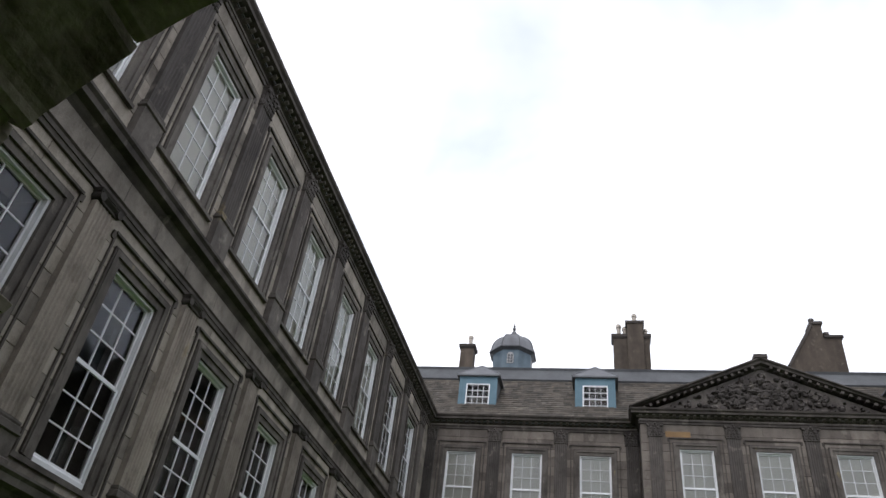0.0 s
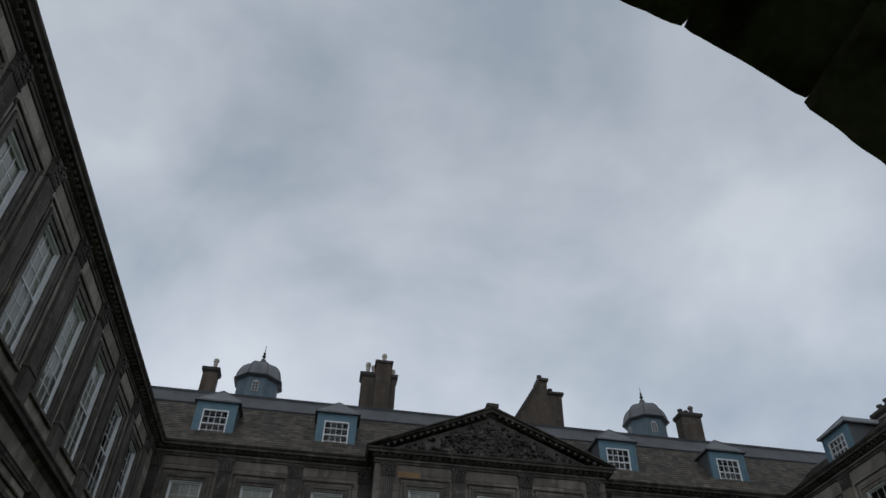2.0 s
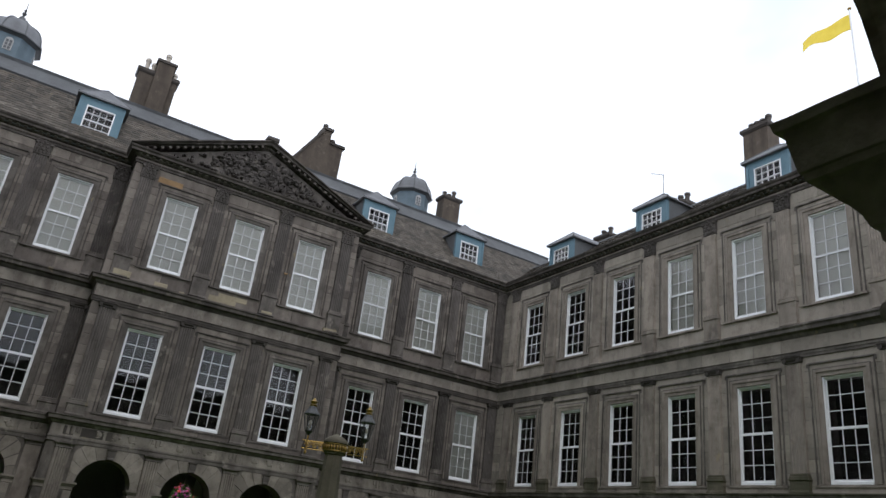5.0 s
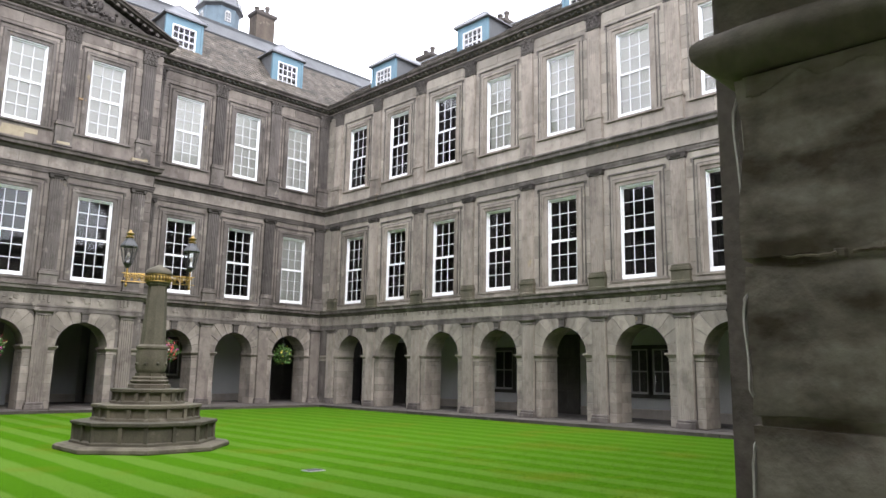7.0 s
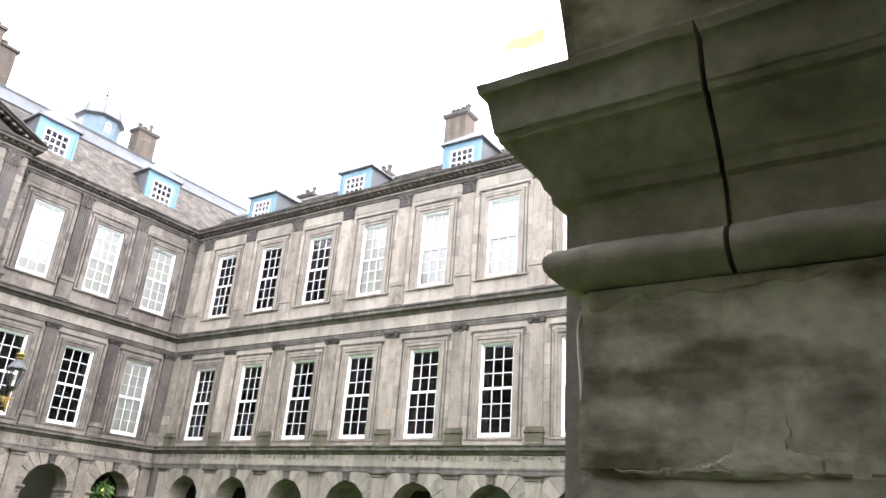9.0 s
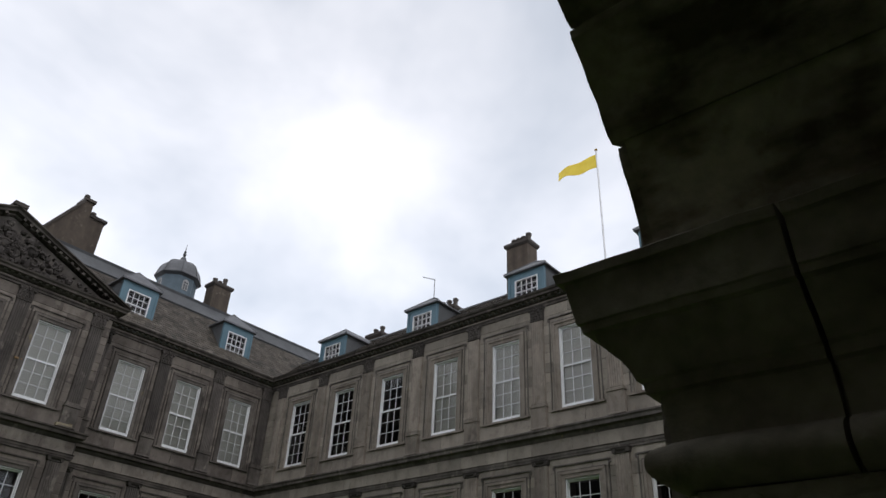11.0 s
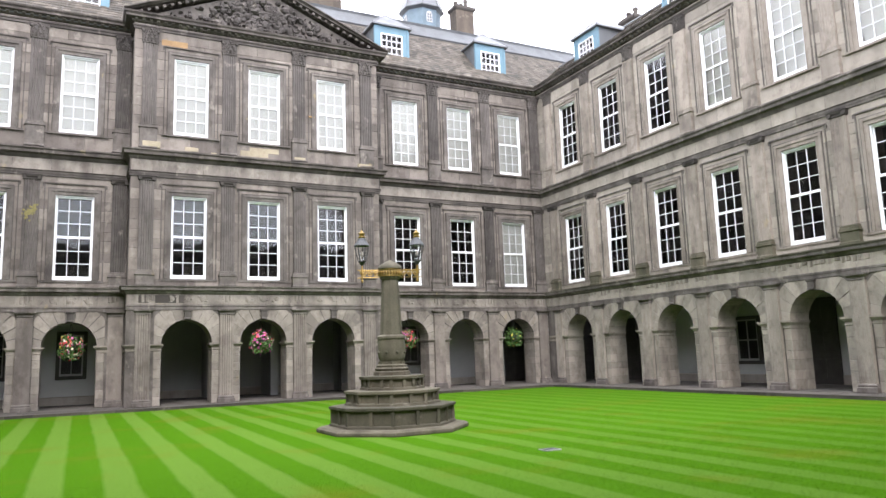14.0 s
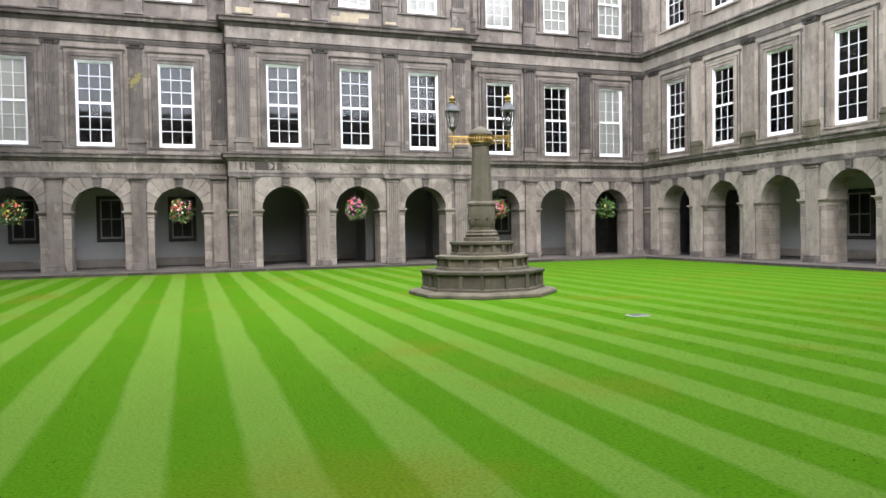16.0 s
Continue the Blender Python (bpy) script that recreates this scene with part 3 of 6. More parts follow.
def surround_mesh(height, sill, material):
    """A moulded stone surround for a window; z = 0 at the window's foot."""
    s = Shape()
    w, g = HALF + 0.0, 0.0
    for a, b, d, up in ((0.0, 0.13, 0.025, 0.13), (0.13, 0.215, 0.065, 0.215)):
        s.box(-w - b, -w - a, -0.2, d, g, height + up)
        s.box(w + a, w + b, -0.2, d, g, height + up)
        s.box(-w - a - 0.001, w + a + 0.001, -0.2, d, height + a, height + up)
    s.box(-w - 0.40, w + 0.40, -0.2, 0.09 if sill else 0.05, -0.085, -0.012)
    return s.mesh("window_surround", material)




def outer_moulding(height, material):
    """The thin dark fillet with small ears round a window's surround."""
    s = Shape()
    w = HALF
    for sx in (-1, 1):
        x0, x1 = sorted((sx * (w + 0.218), sx * (w + 0.246)))
        s.box(x0, x1, -0.01, 0.05, 0.02, height + 0.21)
        x0, x1 = sorted((sx * (w + 0.335), sx * (w + 0.37)))
        s.box(x0, x1, -0.01, 0.04, -0.06, height + 0.40)
        x0, x1 = sorted((sx * (w + 0.371), sx * (w + 0.43)))
        s.box(x0, x1, -0.01, 0.04, height + 0.30, height + 0.43)
    s.box(-w - 0.246, w + 0.246, -0.01, 0.052, height + 0.218, height + 0.25)
    s.box(-w - 0.37, w + 0.37, -0.01, 0.06, height + 0.402, height + 0.445)
    return s.mesh("moulding", material)


MOULD_L, MOULD_U = outer_moulding(L1 - L0, CORNICE), outer_moulding(U1 - U0, CORNICE)
MOULD_LS, MOULD_US = outer_moulding(L1 - L0, STONE_M), outer_moulding(U1 - U0, STONE_M)
SUR_L, SUR_U = surround_mesh(L1 - L0, False, STONE_M), surround_mesh(U1 - U0, True, STONE_M)
SUR_LS, SUR_US = surround_mesh(L1 - L0, False, STONE_SD), surround_mesh(U1 - U0, True, STONE_SD)


def sash_window(height, blind, name="sash_window"):
    """A tall white sash window of three by six panes; its face lies at v = -0.1, z = 0 at its foot."""
    label = "white-painted timber sash window of eighteen panes" + (", cream blind drawn down inside" if blind else ", dark room behind the glass")
    w = thing(name, label, "window", group="sash windows of the courtyard fronts")
    s = Shape()
    fw = 0.045
    s.box(-HALF, -HALF + fw, -0.24, -0.1, 0, height)
    s.box(HALF - fw, HALF, -0.24, -0.1, 0, height)
    s.box(-HALF + fw, HALF - fw, -0.24, -0.1, height - 0.05, height)
    part("frame", s.mesh("frame", WHITE), w)
    part("sill", Shape().prism([(-0.24, 0), (-0.07, 0), (-0.07, 0.07), (-0.1, 0.10), (-0.24, 0.10)], -HALF + fw, HALF - fw).mesh("sill", WHITE), w)
    half = (height - 0.15) / 2
    px = (WIN - 2 * fw - 0.076) / 3
    pane = Shape().sheet(-px / 2 + 0.008, px / 2 - 0.008, 0, -0.006, half / 3 - 0.036).mesh("pane", GLASS, facing=True)
    rng = random.Random(3 + int(blind))
    for z, v, nm in ((0.10, -0.155, "lower_sash"), (0.10 + half, -0.20, "upper_sash")):
        b = Shape()
        x0, x1 = -HALF + fw + 0.002, HALF - fw - 0.002
        b.box(x0, x0 + 0.036, v - 0.02, v + 0.02, 0, half)
        b.box(x1 - 0.036, x1, v - 0.02, v + 0.02, 0, half)
        b.box(x0 + 0.036, x1 - 0.036, v - 0.02, v + 0.02, 0, 0.045)
        b.box(x0 + 0.036, x1 - 0.036, v - 0.02, v + 0.02, half - 0.045, half - 0.001)
        for i in (1, 2):
            b.box(x0 + 0.036 + (x1 - x0 - 0.072) * i / 3 - 0.0115, x0 + 0.036 + (x1 - x0 - 0.072) * i / 3 + 0.0115, v - 0.013, v + 0.013, 0.045, half - 0.045)
            zc = 0.045 + (half - 0.09) * i / 3
            b.box(x0 + 0.037, x1 - 0.037, v - 0.012, v + 0.012, zc - 0.0115, zc + 0.0115)
        sash = part(nm, b.mesh(nm, WHITE), w, at=pose(0, 0, z))
        for i in range(3):
            for j in range(3):
                xc = x0 + 0.036 + (x1 - x0 - 0.072) * (i + 0.5) / 3
                zc = 0.045 + (half - 0.09) * j / 3
                part("pane", pane, sash, at=pose(xc, v, zc + 0.012, rng.uniform(-0.5, 0.5), 0, rng.uniform(-0.6, 0.6)))
    if blind:
        part("blind", Shape().box(-HALF + fw, HALF - fw, -0.25, -0.245, 0.02, height - 0.02).mesh("blind", BLIND), w, "cream roller blind")
    return w


WIN_L, WIN_U = sash_window(L1 - L0, False), sash_window(U1 - U0, False)
WIN_LB, WIN_UB = sash_window(L1 - L0, True), sash_window(U1 - U0, True)
USED = set()


def put_window(kind, m):
    """The first call moves the pattern itself, later ones copy it."""
    if kind.name in USED:
        return copy_thing(kind, m)
    USED.add(kind.name)
    kind.matrix_basis = m
    return kind


def voussoir_set(r, hw, material, n=11, gap=0.008):
    """Wedges of an arch: meshes about the arch's centre, clipped by the bay's sides and the string course."""
    out = []
    top = ARC_TOP - SPRING - 0.02
    for i in range(n):
        a0, a1 = math.pi * i / n, math.pi * (i + 1) / n
        a0, a1 = a0 + gap / r, a1 - gap / r
        rim, inner = [], []
        for k in range(4):
            a = a0 + (a1 - a0) * k / 3
            ro = min(hw / max(abs(math.cos(a)), 1e-4), top / max(math.sin(a), 1e-4), r + 0.62)
            inner.append(((r - 0.007) * math.cos(a), (r - 0.007) * math.sin(a)))
            rim.append((ro * math.cos(a), ro * math.sin(a)))
        out.append(Shape().prism(inner + rim[::-1], -DEEP - 0.004, 0.010 + 0.004 * (i % 3), "y").mesh("voussoir", material))
    return out


def keystone_mesh(r):
    s = Shape()
    top = ARC_TOP - SPRING
    ring = lambda w, d, z: [(-w, -0.2, z), (w, -0.2, z), (w, d, z), (-w, d, z)]
    s.loft([ring(0.10, 0.06, r - 0.03), ring(0.105, 0.13, r), ring(0.11, 0.13, r + 0.04), ring(0.115, 0.10, r + 0.07), ring(0.12, 0.11, top - 0.08), ring(0.15, 0.13, top - 0.06), ring(0.15, 0.14, top - 0.01)])
    return s.mesh("keystone", STONE_D)


def impost_mesh(a, b, v0, v1, material):
    """Moulding round the head of a pier that spans a to b."""
    lay = [(IMP0, 0.0), (IMP0 + 0.01, 0.03), (IMP0 + 0.04, 0.035), (IMP0 + 0.05, 0.01), (IMP0 + 0.11, 0.015), (IMP0 + 0.15, 0.05), (IMP0 + 0.19, 0.075), (IMP0 + 0.2, 0.10), (IMP1, 0.105)]
    return Shape().loft([[(a - o, v0, z), (b + o, v0, z), (b + o, v1 + o, z), (a - o, v1 + o, z)] for z, o in lay]).mesh("impost", material)


def arcade_details(wing, bays, r, hw, v, edges, material, gap):
    vs, key = voussoir_set(r, hw, material, gap=gap), keystone_mesh(r)
    for u in bays:
        for me in vs:
            part("voussoir", me, wing, at=pose(u, v, SPRING))
        part("keystone", key, wing, at=pose(u, v, SPRING))
    for i in range(len(bays) + 1):
        a = bays[i - 1] + r if i else edges[0]
        b = bays[i] - r if i < len(bays) else edges[-1]
        part("impost", impost_mesh(a, b, v - DEEP + 0.05, v - 0.012, material), wing)


def jamb_blocks(wing, bays, r, v, edges, rng, material):
    """Squared blocks up the piers, wrapping the arris of each opening."""
    for i, u in enumerate(bays):
        for sgn in (-1, 1):
            z = STEP
            k = 0
            while z < IMP0 - 0.02:
                h = min(rng.choice((0.3, 0.33, 0.27)), IMP0 - z)
                if IMP0 - z - h < 0.12:
                    h = IMP0 - z
                w = 0.25
                a, b = sorted((u + sgn * (r - 0.008), u + sgn * (r + w)))
                deep = 0.32 if k % 2 else 0.52
                me = Shape().block(a, b, v - deep, v + rng.uniform(0.0, 0.008), z + 0.004, z + h - 0.004, 0.01).mesh("jamb_block", material)
                part("jamb_block", me, wing)
                x0, x1 = sorted((u + sgn * (r - 0.006 - rng.uniform(0, 0.004)), u + sgn * (r + 0.1)))
                part("jamb_block", Shape().box(x0, x1, v - DEEP - 0.004, v - deep - 0.008, z + 0.004, z + h - 0.004).mesh("jamb_block", material), wing)
                z += h
                k += 1


# ---- the ground ----
GX0, GX1, GY0, GY1 = -12.6, 12.72, 1.25, 26.75
ground = tagged(new("ground", Shape().box(-60, 60, -50, 80, -0.5, -0.03).mesh("ground", PAVING)), "plain stone-paved ground under the courtyard", "ground", kind="structure")
lawn = Shape()
nx, ny = 40, 40
grid = [(GX0 + (GX1 - GX0) * i / nx, GY0 + (GY1 - GY0) * j / ny, 0.0) for j in range(ny + 1) for i in range(nx + 1)]
lawn.add(grid, [(j * (nx + 1) + i, j * (nx + 1) + i + 1, (j + 1) * (nx + 1) + i + 1, (j + 1) * (nx + 1) + i) for j in range(ny) for i in range(nx)])
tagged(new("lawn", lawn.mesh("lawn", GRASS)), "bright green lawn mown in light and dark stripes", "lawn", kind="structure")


def grass_blades():
    rng = np.random.default_rng(5)
    n = 90000
    far = rng.random(n) ** 1.7
    y = GY0 + 0.05 + 9.5 * far
    x = rng.uniform(-12.0, 9.0, n)
    h = rng.uniform(0.004, 0.012, n)
    a = rng.uniform(0, 2 * math.pi, n)
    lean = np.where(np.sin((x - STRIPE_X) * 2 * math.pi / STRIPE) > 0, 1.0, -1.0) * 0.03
    w = 0.005
    p = np.zeros((n, 3, 3))
    p[:, 0] = np.stack([x - w * np.cos(a), y - w * np.sin(a), np.full(n, -0.002)], 1)
    p[:, 1] = np.stack([x + w * np.cos(a), y + w * np.sin(a), np.full(n, -0.002)], 1)
    p[:, 2] = np.stack([x + rng.normal(0, 0.008, n), y + lean + rng.normal(0, 0.008, n), h], 1)
    me = bpy.data.meshes.new("grass_blades")
    me.from_pydata(p.reshape(-1, 3).tolist(), [], np.arange(3 * n).reshape(-1, 3).tolist())
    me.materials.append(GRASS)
    return tagged(new("grass", me), "short mown blades of bright green grass", "grass", kind="stuff")


grass_blades()

# kerb and paved margin round the lawn
margin, kerb = Shape(), Shape()
rng = random.Random(11)
for x0, x1, y0, y1, along in ((GX0 - 1.2, GX1 + 1.2, GY1 + 0.06, GY1 + 2.3, 0), (GX0 - 1.2, GX1 + 1.2, GY0 - 1.2, GY0 - 0.06, 0), (GX1 + 0.06, GX1 + 1.19, GY0, GY1, 1), (GX0 - 1.2, GX0 - 0.06, GY0, GY1, 1)):
    t, end = (y0, y1) if along else (x0, x1)
    while t < end - 0.05:
        s = min(rng.uniform(0.7, 1.1), end - t)
        up = 0.086 + rng.uniform(-0.004, 0.004)
        if along:
            margin.box(x0, x1, t, t + s - 0.008, -0.1, up)
        else:
            margin.box(t, t + s - 0.008, y0, y1, -0.1, up)
        t += s
for x0, x1, y0, y1 in ((GX0, GX1, GY1 + 0.003, GY1 + 0.16), (GX1 + 0.003, GX1 + 0.16, GY0, GY1)):
    along = x1 - x0 < 1
    t, end = (y0, y1) if along else (x0, x1)
    while t < end - 0.05:
        s = min(rng.uniform(0.8, 1.4), end - t)
        k = rng.uniform(-0.012, 0.0)
        if along:
            kerb.box(x0 - k, x1, t, t + s - 0.012, -0.1, 0.098 + k * 0.5)
        else:
            kerb.box(t, t + s - 0.012, y0 - k, y1, -0.1, 0.098 + k * 0.5)
        t += s
tagged(new("pavement", margin.mesh("pavement", PAVING)), "narrow worn flagstone margin round the lawn", "pavement", kind="structure")
tagged(new("kerb", kerb.mesh("kerb", KERB)), "dark kerb stones between lawn and paving, edge shadow put into their colour", "kerb", kind="structure")
drain = thing("drain_cover", "small pale square metal drain cover set in the lawn", "drain cover", pose(0.67, 9.75, 0))
part("rim", Shape().box(-0.15, 0.15, -0.12, 0.12, -0.03, 0.012).mesh("rim", GREY_PL), drain)
for i in range(4):
    part("bar", Shape().box(-0.12, 0.12, -0.085 + i * 0.05, -0.06 + i * 0.05, 0.012, 0.018).mesh("bar", LEAD), drain)

# ---- the wings ----
FAR_Y, PROJ, RIGHT_X, LEFT_X, NEAR_Y = 28.8, 1.08, 14.06, -13.62, 0.25
MID = 0.13
east = thing("wall_east", "three-storey grey sandstone front with arcade, pediment and tall sash windows", "wall", Matrix.Translation((MID, FAR_Y, 0)) @ pose(0, 0, 0, 0, 0, 180), kind="structure")
south = thing("wall_south", "three-storey grey sandstone front with arcade and fluted pilasters", "wall", Matrix.Translation((RIGHT_X, 0, 0)) @ pose(0, 0, 0, 0, 0, 90), kind="structure")
north = thing("wall_north", "three-storey dark weathered sandstone front with tall sash windows", "wall", Matrix.Translation((LEFT_X, 0, 0)) @ pose(0, 0, 0, 0, 0, -90), kind="structure")
west = thing("wall_west", "shaded sandstone arcade with round arches and moulded imposts", "wall", Matrix.Translation((0, NEAR_Y, 0)), kind="structure")

PITCH = 2.79
SIDE = 6.63
E_RIGHT = [-SIDE - 2 * PITCH, -SIDE - PITCH, -SIDE]
E_MID = [-PITCH, 0.0, PITCH]
E_LEFT = [SIDE, SIDE + PITCH, SIDE + 2 * PITCH]
S_PITCH, N_PITCH = 2.955, 2.92
S_BAYS = [26.35 - S_PITCH * i for i in range(9)][::-1]
N_BAYS = [-(25.86 - N_PITCH * i) for i in range(9)]
PE = 4.85


def front(wing, bays, r, u0, u1, v, blinds_l=(), blinds_u=(), pil_at=(), fluted=False, mossy=False, single=False, seed=1, stone=(None, None)):
    m_stuff, m_piece = stone[0] or STONE, stone[1] or STONE_P
    rng = random.Random(seed)
    edges = [u0] + [(a + c) / 2 for a, c in zip(bays, bays[1:])] + [u1]
    wall_body(wing, bays, r, u0, u1, v)
    for u in pil_at:
        pilasters(wing, u, v, fluted, mossy)
    arch_stone = STONE_SV if mossy else STONE_V
    arcade_details(wing, bays, r, (bays[1] - bays[0]) / 2 - PILW / 2 - 0.01, v, [u0, u1], arch_stone, 0.005 if fluted else 0.012)
    jamb_blocks(wing, bays, r, v, edges, rng, arch_stone)
    loose = Shape()
    for i, u in enumerate(bays):
        a, c = edges[i], edges[i + 1]
        for x0, x1, z0, z1 in ashlar_of_bay(u, a, c, v, rng):
            if single and i in single:
                me = Shape().block(x0 + 0.005, x1 - 0.005, v - 0.05, v + rng.uniform(0.002, 0.010), z0 + 0.005, z1 - 0.005, 0.006).mesh("ashlar_block", m_piece)
                part("ashlar_block", me, wing)
            else:
                loose.block(x0 + 0.005, x1 - 0.005, v - 0.05, v + rng.uniform(0.002, 0.010), z0 + 0.005, z1 - 0.005, 0.006)
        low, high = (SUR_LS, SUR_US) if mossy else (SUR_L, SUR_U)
        part("moulding", MOULD_LS if mossy else MOULD_L, part("window_surround", low, wing, at=pose(u, v, L0)), "thin dark fillet")
        part("moulding", MOULD_US if mossy else MOULD_U, part("window_surround", high, wing, at=pose(u, v, U0)), "thin dark fillet")
        put_window(WIN_LB if i in blinds_l else WIN_L, wing.matrix_basis @ pose(u, v + 0.065, L0))
        put_window(WIN_UB if i in blinds_u else WIN_U, wing.matrix_basis @ pose(u, v + 0.065, U0))
    part("ashlar", loose.mesh("ashlar", m_stuff), wing, "coursed grey-brown ashlar blocks", kind="stuff")
    dn = Shape()
    k = u0
    while k < u1:
        dn.prism([(v, 14.345), (v + 0.16, 14.37), (v + 0.24, 14.41), (v + 0.25, 14.464), (v, 14.464)], k, k + 0.11)
        k += 0.26
    part("modillions", dn.mesh("modillions", STONE_M), wing, kind="stuff")


def pil_line(bays, p):
    return [bays[0] - p / 2] + [b + p / 2 for b in bays]


u_r, u_l = -(RIGHT_X - MID), (MID - LEFT_X)
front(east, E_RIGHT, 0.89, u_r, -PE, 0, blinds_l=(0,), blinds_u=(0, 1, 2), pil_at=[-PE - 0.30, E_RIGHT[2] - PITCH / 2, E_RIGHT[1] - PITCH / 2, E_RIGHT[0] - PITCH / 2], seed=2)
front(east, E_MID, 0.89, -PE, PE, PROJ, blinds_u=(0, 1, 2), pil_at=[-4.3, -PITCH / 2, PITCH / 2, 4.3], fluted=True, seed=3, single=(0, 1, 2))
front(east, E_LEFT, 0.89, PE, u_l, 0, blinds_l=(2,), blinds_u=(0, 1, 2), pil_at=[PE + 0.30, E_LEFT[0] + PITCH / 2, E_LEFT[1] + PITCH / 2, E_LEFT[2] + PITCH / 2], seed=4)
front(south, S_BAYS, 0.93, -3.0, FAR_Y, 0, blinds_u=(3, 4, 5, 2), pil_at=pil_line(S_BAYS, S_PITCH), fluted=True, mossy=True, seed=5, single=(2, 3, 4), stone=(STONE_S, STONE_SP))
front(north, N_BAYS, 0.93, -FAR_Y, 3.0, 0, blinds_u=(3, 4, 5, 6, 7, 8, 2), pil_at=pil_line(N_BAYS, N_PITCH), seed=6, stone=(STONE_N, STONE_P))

for kind, nm, m in ((1, "string_course", STONE_M), (2, "string_course", STONE_M), (3, "cornice", STONE_CAP)):
    course(east, kind, u_r, -PE, 0, m, nm)
    course(east, kind, PE, u_l, 0, m, nm)
    course(east, kind, -PE, PE, PROJ, m, nm, 1, 1)
    return_course(east, kind, -PE, -1, 0.02, PROJ, m, nm)
    return_course(east, kind, PE, 1, 0.02, PROJ, m, nm)
    course(south, kind, -3.0, FAR_Y, 0, m, nm)
    course(north, kind, -FAR_Y, 3.0, 0, m, nm)
for kind in (1, 2, 3):
    frieze(east, kind, u_r, -PE, 0, STONE_F)
    frieze(east, kind, PE, u_l, 0, STONE_F)
    frieze(east, kind, -PE, PE, PROJ, STONE_F)
    frieze(south, kind, -3.0, FAR_Y, 0, STONE_S)
    frieze(north, kind, -FAR_Y, 3.0, 0, STONE_F)
part("weathering", Shape().prism([(0.0, 4.385), (0.254, 4.36), (0.254, 4.386), (0.06, 4.408), (0.0, 4.41)], -3.0, FAR_Y - 0.3).mesh("weathering", STONE_G), south, "mossy green top of the string course")


def frieze_relief(wing, bays, p, v, material, seed):
    """Worn carved emblems on the arcade frieze: a pair of fluted blocks over each pilaster and a roundel over each arch."""
    rg = random.Random(seed)
    if wing == south:
        u = bays[0] - 1.4
        while u < bays[-1] + 1.4:
            w = rg.uniform(0.08, 0.2)
            if rg.random() < 0.75:
                part("worn_block", Shape().block(u, u + w, v, v + rg.uniform(0.04, 0.075), 4.075 - rg.uniform(0.07, 0.2), 4.075, 0.015).mesh("worn_block", material), wing, "eroded small frieze block")
            u += w + rg.uniform(0.03, 0.12)
        return
    for u in pil_line(bays, p):
        s = Shape()
        for k in (-0.14, 0.0, 0.14):
            h = rg.uniform(0.16, 0.30)
            s.block(u + k - 0.05, u + k + 0.05, v, v + 0.045 + rg.uniform(0, 0.02), 4.07 - h, 4.07, 0.02)
        part("triglyph", s.mesh("triglyph", material), wing, "eroded carved frieze block")
    for u in bays:
        for k in (-0.52, 0.0, 0.52):
            s = Shape()
            rr = rg.uniform(0.09, 0.14)
            s.lump(u + k + rg.uniform(-0.05, 0.05), v + 0.03, 3.90 + rg.uniform(-0.02, 0.03), rr * rg.uniform(0.8, 1.3), 0.022, rr, 9, 5)
            for q in range(4):
                s.lump(u + k + rg.uniform(-0.17, 0.17), v + 0.03, 3.90 + rg.uniform(-0.09, 0.12), rg.uniform(0.03, 0.07), 0.03, rg.uniform(0.02, 0.05), 7, 4)
            part("emblem", s.mesh("emblem", material, True), wing, "weathered carved emblem")


frieze_relief(south, S_BAYS, S_PITCH, 0, STONE_SD, 31)
frieze_relief(east, E_LEFT, PITCH, 0, STONE_F, 32)
frieze_relief(east, E_RIGHT, PITCH, 0, STONE_F, 33)
frieze_relief(east, E_MID, PITCH, PROJ, STONE_F, 34)
# sides of the projecting centre
for sgn in (-1, 1):
    a, b = sorted((sgn * (PE - 0.3), sgn * (PE - 0.004)))
    part("side_wall", Shape().box(a, b, 0.0, PROJ - WALL, STEP, EAVE).mesh("side_wall", STONE_M), east)
# a few newer blocks and rust-coloured stains
for u, z, w, h, v in ((3.43, 13.6, 0.95, 0.24, 0.0), (4.19, 9.5, 0.62, 0.24, 0.17), (0.39, 9.53, 1.1, 0.24, 0.0), (2.75, 9.53, 0.5, 0.16, 0.0), (1.93, 9.46, 0.2, 0.1, 0.0), (-1.4, 9.5, 0.45, 0.14, 0.17), (-4.2, 9.48, 0.6, 0.14, 0.17)):
    part("ashlar_block", Shape().block(u - w / 2, u + w / 2, PROJ - 0.02, PROJ + v + 0.012, z, z + h).mesh("ashlar_block", ORANGE if z > 13 else YELLOW), east, "paler yellow replacement stone")

for u, w in ((4.3, 0.34), (3.55, 0.72), (3.0, 0.2)):
    part("frieze_stone", Shape().block(u - w / 2, u + w / 2, PROJ - 0.02, PROJ + 0.036, 3.76, 4.05, 0.006).mesh("frieze_stone", STONE_CAP), east, "soot-blackened frieze stone")

for u, z, w, h, v in ((-1.93, 11.42, 0.26, 0.07, 0.05), (0.0, 9.72, 1.15, 0.20, 0.0)):
    part("ashlar_block", Shape().block(u - w / 2, u + w / 2, PROJ - 0.02, PROJ + v + 0.014, z, z + h).mesh("ashlar_block", ORANGE if z > 11 else YELLOW), east, "paler yellow replacement stone")
rg = random.Random(77)
lich = Shape()
for k in range(80):
    a = rg.gauss(0, 0.10)
    lich.lump(E_LEFT[0] + PITCH / 2 + a, 0.11, 7.08 - 0.5 * a + rg.gauss(0, 0.08), rg.uniform(0.02, 0.05), 0.012, rg.uniform(0.015, 0.05), 7, 4)
part("lichen", lich.mesh("lichen", LICHEN, True), east, "yellow-green lichen patch on a pilaster")

